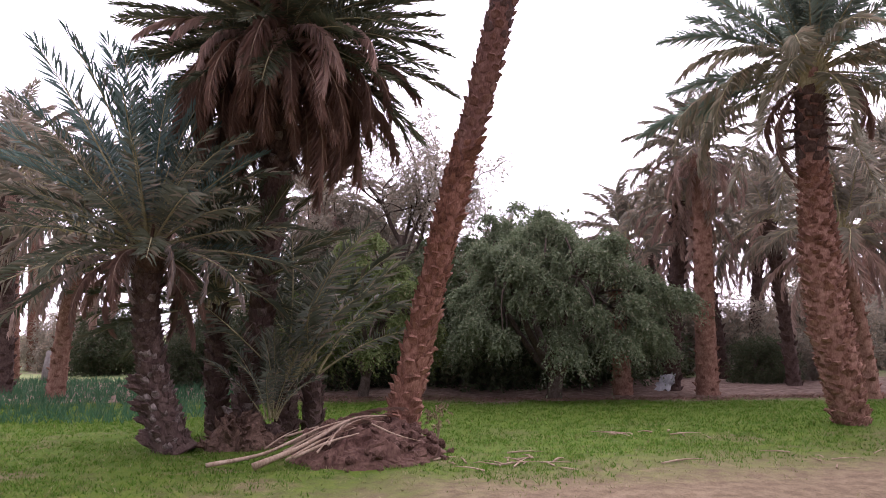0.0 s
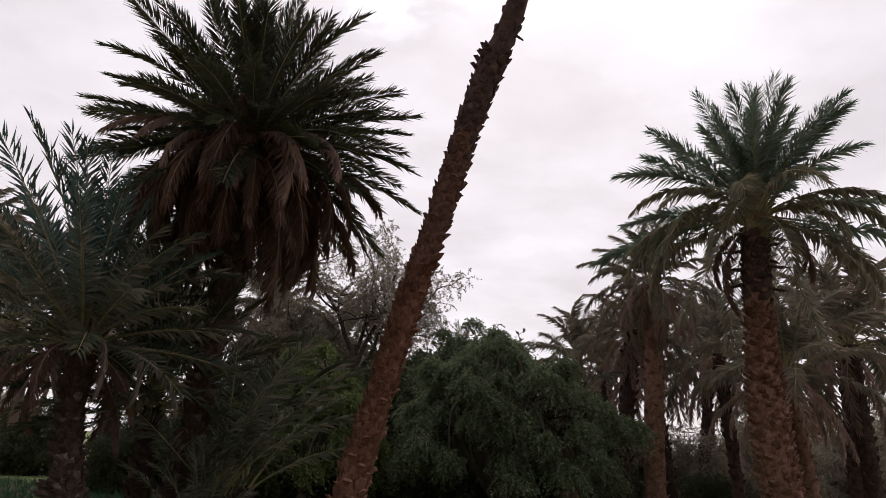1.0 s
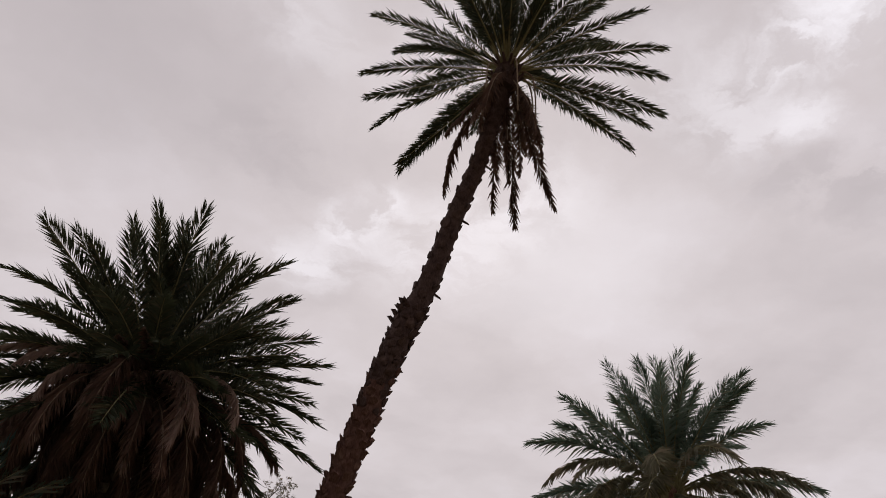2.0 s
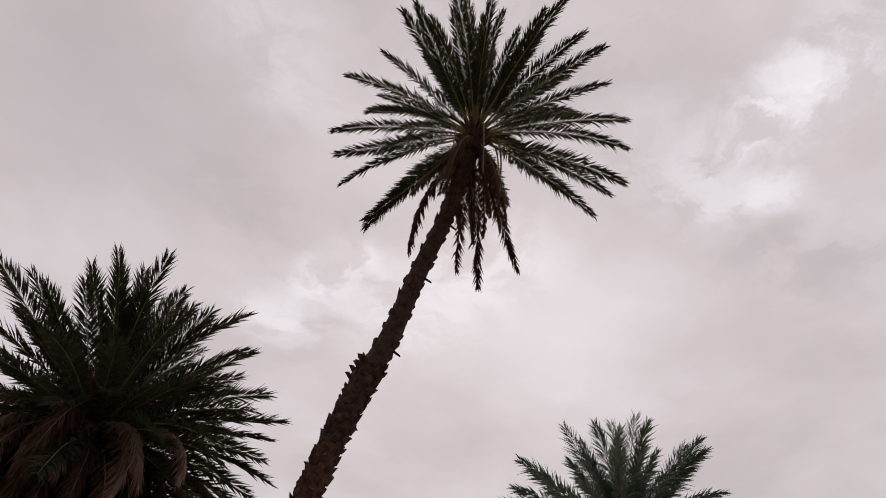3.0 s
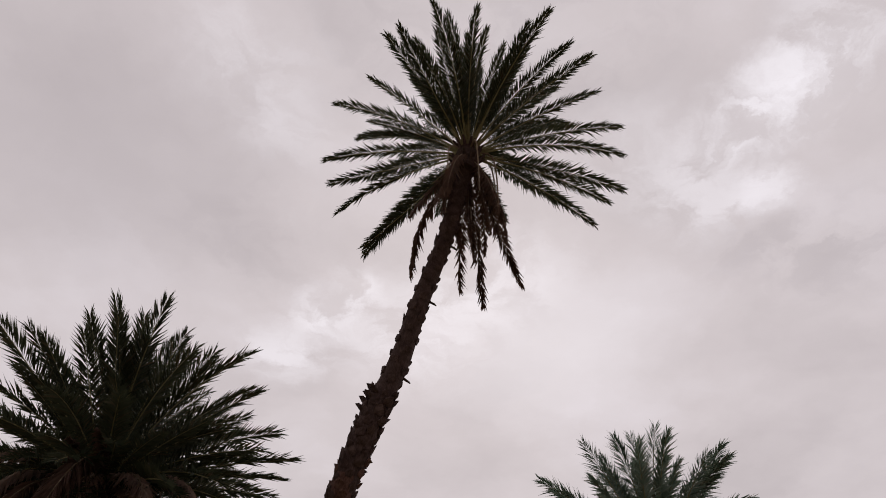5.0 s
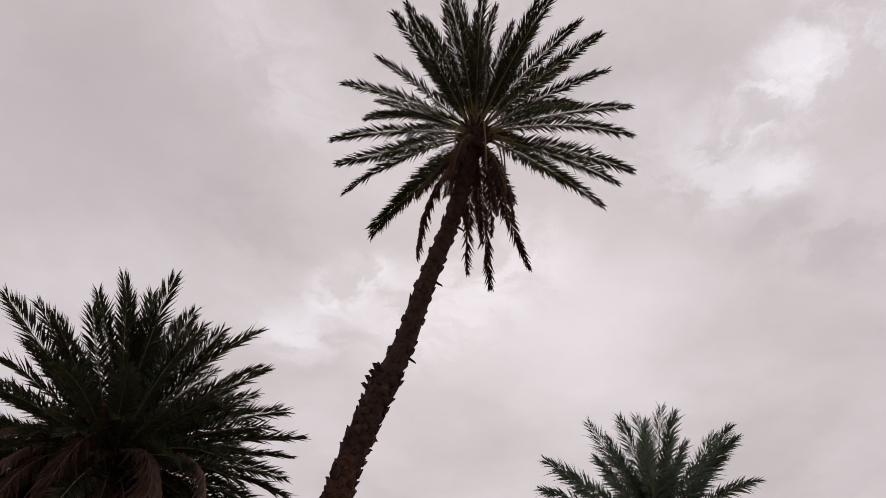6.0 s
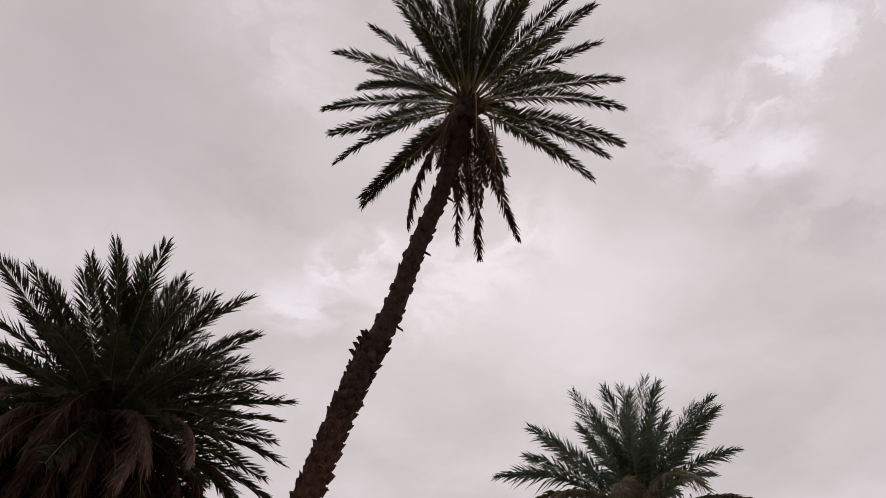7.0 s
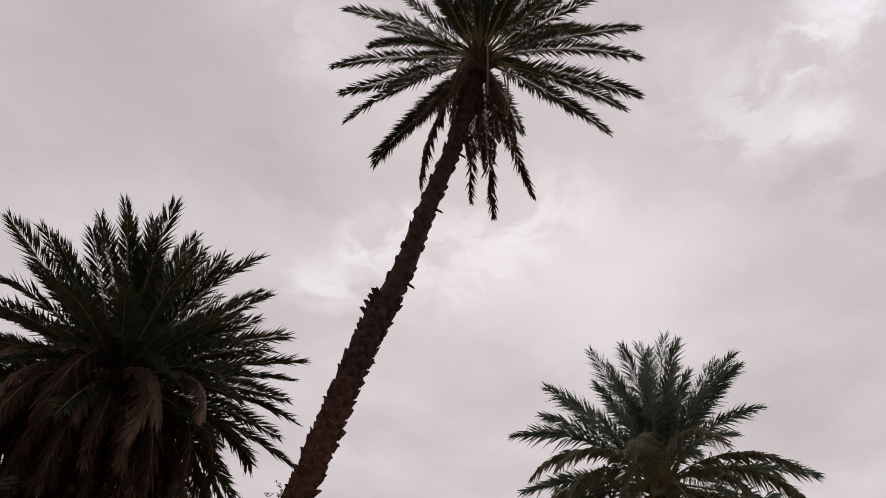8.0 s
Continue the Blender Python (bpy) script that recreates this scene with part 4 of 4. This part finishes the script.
weeping_tree("broad low tree with hanging grey-green foliage in soft clumps", (2.3, 18.4), (2.75, 1.7), 4.1, 0.3, 84, 120, 201, LEAF_OLIVE, 0.5, 0.16, (0.08, 0.019))
weeping_tree("yellow-green leafy tree beside the palms", (-2.35, 18.6), (1.7, 1.4), 3.5, 0.3, 48, 110, 211, LEAF_YELLOW, 0.48, 0.11, (0.085, 0.019))
weeping_tree("tall grey-green tree behind the broad one", (1.5, 24.5), (3.4, 1.6), 5.4, 0.3, 90, 46, 215, LEAF_OLIVE, 0.7, 0.15, (0.11, 0.024))
weeping_tree("brownish olive tree behind the clump of palms", (-4.0, 25.5), (2.4, 1.6), 6.3, 0.25, 80, 40, 217, LEAF_FAR, 0.75, 0.14, (0.11, 0.022))
twisting_tree("sparse thin-leaved tree with bare twisting branches", (-2.2, 24.0), 11.4,
              ((-0.5, 1.0, 3.0), (0.3, 1.0, 3.2), (0.3, 1.0, 2.6), (-0.9, 0.6, 2.2), (0.05, 1.0, 2.8)), 221, LEAF_FAR)
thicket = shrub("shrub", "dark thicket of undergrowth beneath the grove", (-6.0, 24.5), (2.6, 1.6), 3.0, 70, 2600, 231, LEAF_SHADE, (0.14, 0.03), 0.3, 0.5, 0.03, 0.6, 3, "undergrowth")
brush = shrub("shrub", "dusty brown brushwood of dead palm leaves and stems", (9.0, 27.0), (2.6, 1.6), 2.6, 60, 1500, 241, LEAF_FAR, (0.3, 0.02), 0.5, 0.6, 0.03, 0.6, 5, "undergrowth")
THICKETS = ((-9.5, 26.5, 0.7, 40), (-14.5, 29, 0.8, 100), (-2.5, 27.5, 1.3, 160), (1.5, 25.5, 1.4, 220), (5.0, 26.5, 1.2, 280), (8.8, 22.5, 0.4, 190),
            (-0.2, 22.5, 1.2, 310), (-5, 33, 1.9, 50), (3, 34, 1.9, 110), (3.6, 22.5, 1.1, 75), (-8.6, 23.0, 0.5, 260), (-3.6, 21.5, 0.8, 20))
BRUSHWOOD = ((13.0, 28, 1.0, 20), (17.0, 30, 1.2, 70), (-19, 33, 1.1, 130), (22, 33, 1.6, 15), (-11, 37, 1.4, 170), (9.5, 36, 1.4, 230), (18, 37, 1.6, 290),
             (-21, 27, 1.0, 345), (10.5, 24.0, 0.5, 200))
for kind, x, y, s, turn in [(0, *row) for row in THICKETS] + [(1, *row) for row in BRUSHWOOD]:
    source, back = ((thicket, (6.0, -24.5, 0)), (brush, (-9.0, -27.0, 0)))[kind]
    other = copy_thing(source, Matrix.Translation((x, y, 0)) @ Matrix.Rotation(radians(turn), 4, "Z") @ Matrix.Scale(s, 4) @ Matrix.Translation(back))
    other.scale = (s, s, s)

# ---- the mound and the cut leaves that lie on it ----


def lump(name, label, at, half, high, seed, mat, category, steep=2.4, group=""):
    rng = np.random.default_rng(seed)
    rings, sides = 34, 100
    verts = []
    for i in range(rings + 1):
        f = i / rings
        for k in range(sides):
            a = 2 * math.pi * k / sides
            r = f * (1 + 0.18 * noise.noise((math.cos(a) * 1.5 + seed, math.sin(a) * 1.5, 0)))
            x, y = at[0] + half[0] * r * math.cos(a), at[1] + half[1] * r * math.sin(a)
            n1 = noise.noise((x * 2.5, y * 2.5, seed))
            n2 = noise.noise((x * 8, y * 8, seed + 3))
            n3 = noise.noise((x * 21, y * 21, seed + 5))
            z = high * (1 - f**steep) * (1 + 0.4 * n1 + 0.3 * n2) + (0.05 * n2 + 0.035 * n3) * (1.15 - f) - 0.06 * f
            verts.append((x + 0.09 * n2 + 0.03 * n3, y + 0.09 * n1 - 0.04 * n3, rise(x, y) + z))
    faces = [(i * sides + k, i * sides + (k + 1) % sides, (i + 1) * sides + (k + 1) % sides, (i + 1) * sides + k) for i in range(rings) for k in range(sides)]
    ob = new(name, mesh_of(name, verts, faces, (mat,)))
    return tagged(ob, label, category, group)


def clod_mesh(mat, seed):
    """A broken lump of earth."""
    bm = bmesh.new()
    bmesh.ops.create_icosphere(bm, subdivisions=2, radius=1.0)
    for v in bm.verts:
        n1 = noise.noise(v.co * 1.3 + Vector((seed * 7.1, 0, 0)))
        n2 = noise.noise(v.co * 3.5 + Vector((0, seed * 3.3, 0)))
        v.co *= 1 + 0.45 * n1 + 0.22 * n2
        v.co.z *= 0.7
    me = bpy.data.meshes.new("soil_clod")
    bm.to_mesh(me)
    bm.free()
    me.materials.append(mat)
    return me


CLODS = [clod_mesh(SOIL, k) for k in range(6)]
mound = lump("soil_mound", "eroded red-brown soil mound round the foot of the leaning palm", (-0.98, 10.95), (1.15, 1.1), 0.38, 3, SOIL, "mound", 4.0)
rng_clod = np.random.default_rng(12)
for k in range(110):
    a, f = rng_clod.uniform(0, 2 * math.pi), rng_clod.uniform(0.25, 1.08)
    x, y = -0.98 + 1.12 * f * math.cos(a), 10.95 + 1.08 * f * math.sin(a)
    size = rng_clod.uniform(0.02, 0.095) * (1.25 - 0.5 * f)
    z = rise(x, y) + 0.36 * max(0.0, 1 - f**4) + 0.1 * rng_clod.uniform(-0.5, 0.6) * (1 - f)
    part("soil_clod", CLODS[k % 6], mound, pose(x, y, z, rng_clod.uniform(0, 360), rng_clod.uniform(0, 360), rng_clod.uniform(0, 360)) @ Matrix.Scale(size, 4))
roots = lump("root_mass", "brown fibrous root mass between the clumped palms", (-2.95, 11.7), (0.6, 0.6), 0.42, 7, FIBRE, "root mass", 2.4)
ROOT = [boot_mesh("old_leaf_base", FIBRE, 0.12, 0.2, 0.1, 300 + k) for k in range(5)]
for k in range(90):
    a, f = rng_clod.uniform(0, 2 * math.pi), rng_clod.uniform(0.0, 1.0) ** 0.6
    x, y = -2.95 + 0.58 * f * math.cos(a), 11.7 + 0.58 * f * math.sin(a)
    z = rise(x, y) + 0.4 * (1 - f**2.4) - 0.04
    part("old_leaf_base", ROOT[k % 5], roots, pose(x, y, z, rng_clod.uniform(-35, 35), rng_clod.uniform(-30, 60), math.degrees(a)) @ Matrix.Scale(rng_clod.uniform(0.35, 0.8), 4))


def cut_stalk(points, thick, seed, label="long pale dry palm leaf stalk lying on the mound", foot=1.0):
    line = spline(points, 14)
    radii = np.interp(np.linspace(0, 1, 14), [0, 0.1, 0.3, 1], [thick * foot, thick * (0.4 + 0.6 * foot), thick, thick * 0.3])
    v, f = tube(line, radii, 7, 0.16, seed)
    ob = new("palm_stalk", mesh_of("palm_stalk", v, f, (RACHIS_DRY,), soft=True))
    return tagged(ob, label, "palm stalk", "cut palm stalks")


cut_stalk([(-2.1, 9.72, 0.07), (-1.6, 10.15, 0.25), (-1.1, 10.6, 0.5), (-0.7, 10.95, 0.5)], 0.027, 1, "thick pale palm stalk with a broad cut foot", 1.7)
cut_stalk([(-2.72, 9.85, 0.06), (-2.1, 10.15, 0.15), (-1.45, 10.5, 0.42), (-0.9, 11.0, 0.5)], 0.021, 2, "pale palm stalk with a dark cut foot", 1.6)
for k, (x, y, z, turn, size, lift) in enumerate((
        (-1.95, 10.05, 0.1, 40, 1.1, 0.38), (-1.78, 9.95, 0.1, 32, 0.9, 0.32), (-1.7, 10.0, 0.12, 20, 0.8, 0.25), (-0.8, 10.3, 0.48, -8, 0.62, -0.2), (-2.1, 11.0, 0.22, 8, 1.2, 0.25),
        (-1.95, 10.6, 0.18, 25, 1.1, 0.3), (-2.3, 10.75, 0.1, 55, 0.6, 0.2), (-1.5, 10.3, 0.3, 60, 0.5, 0.15), (-1.8, 10.4, 0.2, 15, 1.0, 0.3), (-2.2, 10.4, 0.08, 30, 1.3, 0.4),
        (-1.3, 10.1, 0.25, 75, 0.45, 0.2), (-1.6, 10.75, 0.36, -5, 0.9, 0.1))):
    a = radians(turn)
    cut_stalk([(x, y, z), (x + size * 0.5 * math.cos(a), y + size * 0.5 * math.sin(a), z + lift * 0.62), (x + size * math.cos(a), y + size * math.sin(a), z + lift)],
              0.011 + 0.005 * (k % 3), 40 + k)
rng_dry = np.random.default_rng(17)
for k, (x, y, z, turn, size) in enumerate(((-2.0, 10.2, 0.12, 35, 1.5), (-1.9, 10.7, 0.2, 12, 1.4), (-1.5, 9.95, 0.15, 50, 1.1))):
    leaf = thing("dead_palm_leaf", "dead brown palm leaf lying over the mound", "palm leaf", "dead palm leaves")
    add_frond(leaf, palm_dry[k % 4], (x, y, z), turn, 12, size, rng_dry)
for k, (x, y, turn, size) in enumerate(((0.75, 10.1, 20, 0.55), (0.95, 10.0, 70, 0.5), (1.1, 10.25, 130, 0.4), (2.7, 10.1, 30, 0.5), (2.85, 10.2, 15, 0.4),
                                        (2.7, 12.6, 170, 0.45), (3.4, 12.4, 10, 0.5), (0.6, 9.8, 150, 0.4), (4.6, 9.9, 60, 0.2), (0.9, 11.0, 5, 0.5))):
    a = radians(turn)
    z = rise(x, y) + 0.02
    cut_stalk([(x, y, z), (x + size * 0.5 * math.cos(a), y + size * 0.5 * math.sin(a), z + 0.015), (x + size * math.cos(a), y + size * math.sin(a), z + 0.01)],
              0.011, 20 + k, "short piece of dry palm stalk lying in the grass")

blades("leaf_litter", "pinkish strip of dry leaf litter along the trees", 9000, (-4, 12, 17.3, 19.5),
       lambda x, y: max(0.0, 1 - abs(y - 18.2 + 0.5 * patchy(x, y, 0.6, 9)) / 0.7), 0.06, 0.02, LEAF_DRY, 8, 2.2)


def weed(at, high, seed):
    """A pale flowering stalk."""
    rng = np.random.default_rng(seed)
    x, y = at
    z = rise(x, y)
    plant = thing("weed", "tall pale flowering weed standing in the grass", "weed")
    for k in range(3):
        top = (x + rng.normal(0, 0.05), y + rng.normal(0, 0.05), z + high * rng.uniform(0.8, 1.1))
        v, f = tube(spline([(x, y, z - 0.02), (x + 0.01 * k, y, z + high * 0.5), top], 6), np.linspace(0.008, 0.004, 6), 5, 0.1, k)
        stalk = part("stalk", mesh_of("stalk", v, f, (RACHIS_DRY,)), plant)
        v, f = leafy([(top[0], top[1], top[2] - 0.06, 0.06), (top[0], top[1], top[2] - 0.2, 0.05)], 12, 0.035, 0.012, 0.1, 0.08, seed + k)
        part("flower_head", mesh_of("flower_head", v, f, (RACHIS_DRY,)), stalk)


weed((-0.1, 12.2), 0.5, 3)


def litter_pieces(centre, spread, count, seed):
    """Broken stalks and leaf ends scattered on the turf."""
    rng = np.random.default_rng(seed)
    for k in range(count):
        x, y = centre[0] + rng.normal(0, spread[0]), centre[1] + rng.normal(0, spread[1])
        a, size = rng.uniform(0, math.pi), rng.uniform(0.12, 0.4)
        z = rise(x, y) + 0.015
        cut_stalk([(x, y, z), (x + size * 0.5 * math.cos(a), y + size * 0.5 * math.sin(a), z + rng.uniform(0.0, 0.02)), (x + size * math.cos(a), y + size * math.sin(a), z)],
                  rng.uniform(0.006, 0.014), seed * 50 + k, "short piece of dry palm stalk lying in the grass")


litter_pieces((0.95, 10.3), (0.35, 0.2), 16, 3)
litter_pieces((3.0, 12.5), (0.6, 0.25), 9, 4)
litter_pieces((5.2, 10.6), (0.7, 0.2), 5, 5)

CLOTH = bark_material("white_sheet", (0.28, 0.28, 0.29), (0.46, 0.46, 0.47), (0.66, 0.66, 0.66), 4.0)
STONE = bark_material("pale_stone", (0.15, 0.13, 0.115), (0.25, 0.225, 0.20), (0.36, 0.33, 0.30), 6.0)


def white_sheet(at, seed):
    """A crumpled sheet caught on the stubble."""
    size, verts = 9, []
    for j in range(size):
        for i in range(size):
            u, v = i / (size - 1) - 0.5, j / (size - 1)
            w = 0.42 * (1 - 0.75 * abs(v - 0.45))
            verts.append((at[0] + u * w + 0.3 * v + 0.05 * noise.noise((u * 9, v * 9, seed)), at[1] + 0.16 * noise.noise((u * 7, v * 7, seed)) - 0.25 * (1 - v), at[2] + 0.38 * v + 0.1 * noise.noise((u * 7, v * 7, seed + 3))))
    faces = [(j * size + i, j * size + i + 1, (j + 1) * size + i + 1, (j + 1) * size + i) for j in range(size - 1) for i in range(size - 1)]
    ob = new("plastic_sheet", mesh_of("plastic_sheet", verts, faces, (CLOTH,), soft=True))
    thick = ob.modifiers.new("thickness", "SOLIDIFY")
    thick.thickness = 0.006
    tagged(ob, "crumpled white plastic sheet propped beside the palm trunks", "plastic sheet")


white_sheet((4.95, 19.3, rise(4.95, 19.3) + 0.1), 4)
stone = new("stone", clod_mesh(STONE, 21))
stone.matrix_basis = pose(-13.3, 23.6, 0.12, 10, 20, 30) @ Matrix.Scale(0.22, 4)
tagged(stone, "pale rounded stone at the edge of the crop", "stone")
v, f = tube([(-14.4, 25.0, -0.1), (-14.4, 25.0, 0.5), (-14.35, 25.0, 1.05)], [0.42, 0.36, 0.33], 14, 0.08, 4)
tagged(new("tree_stump", mesh_of("tree_stump", v, f, (STONE,), soft=True)), "pale grey cut palm stump behind the crop", "tree stump")
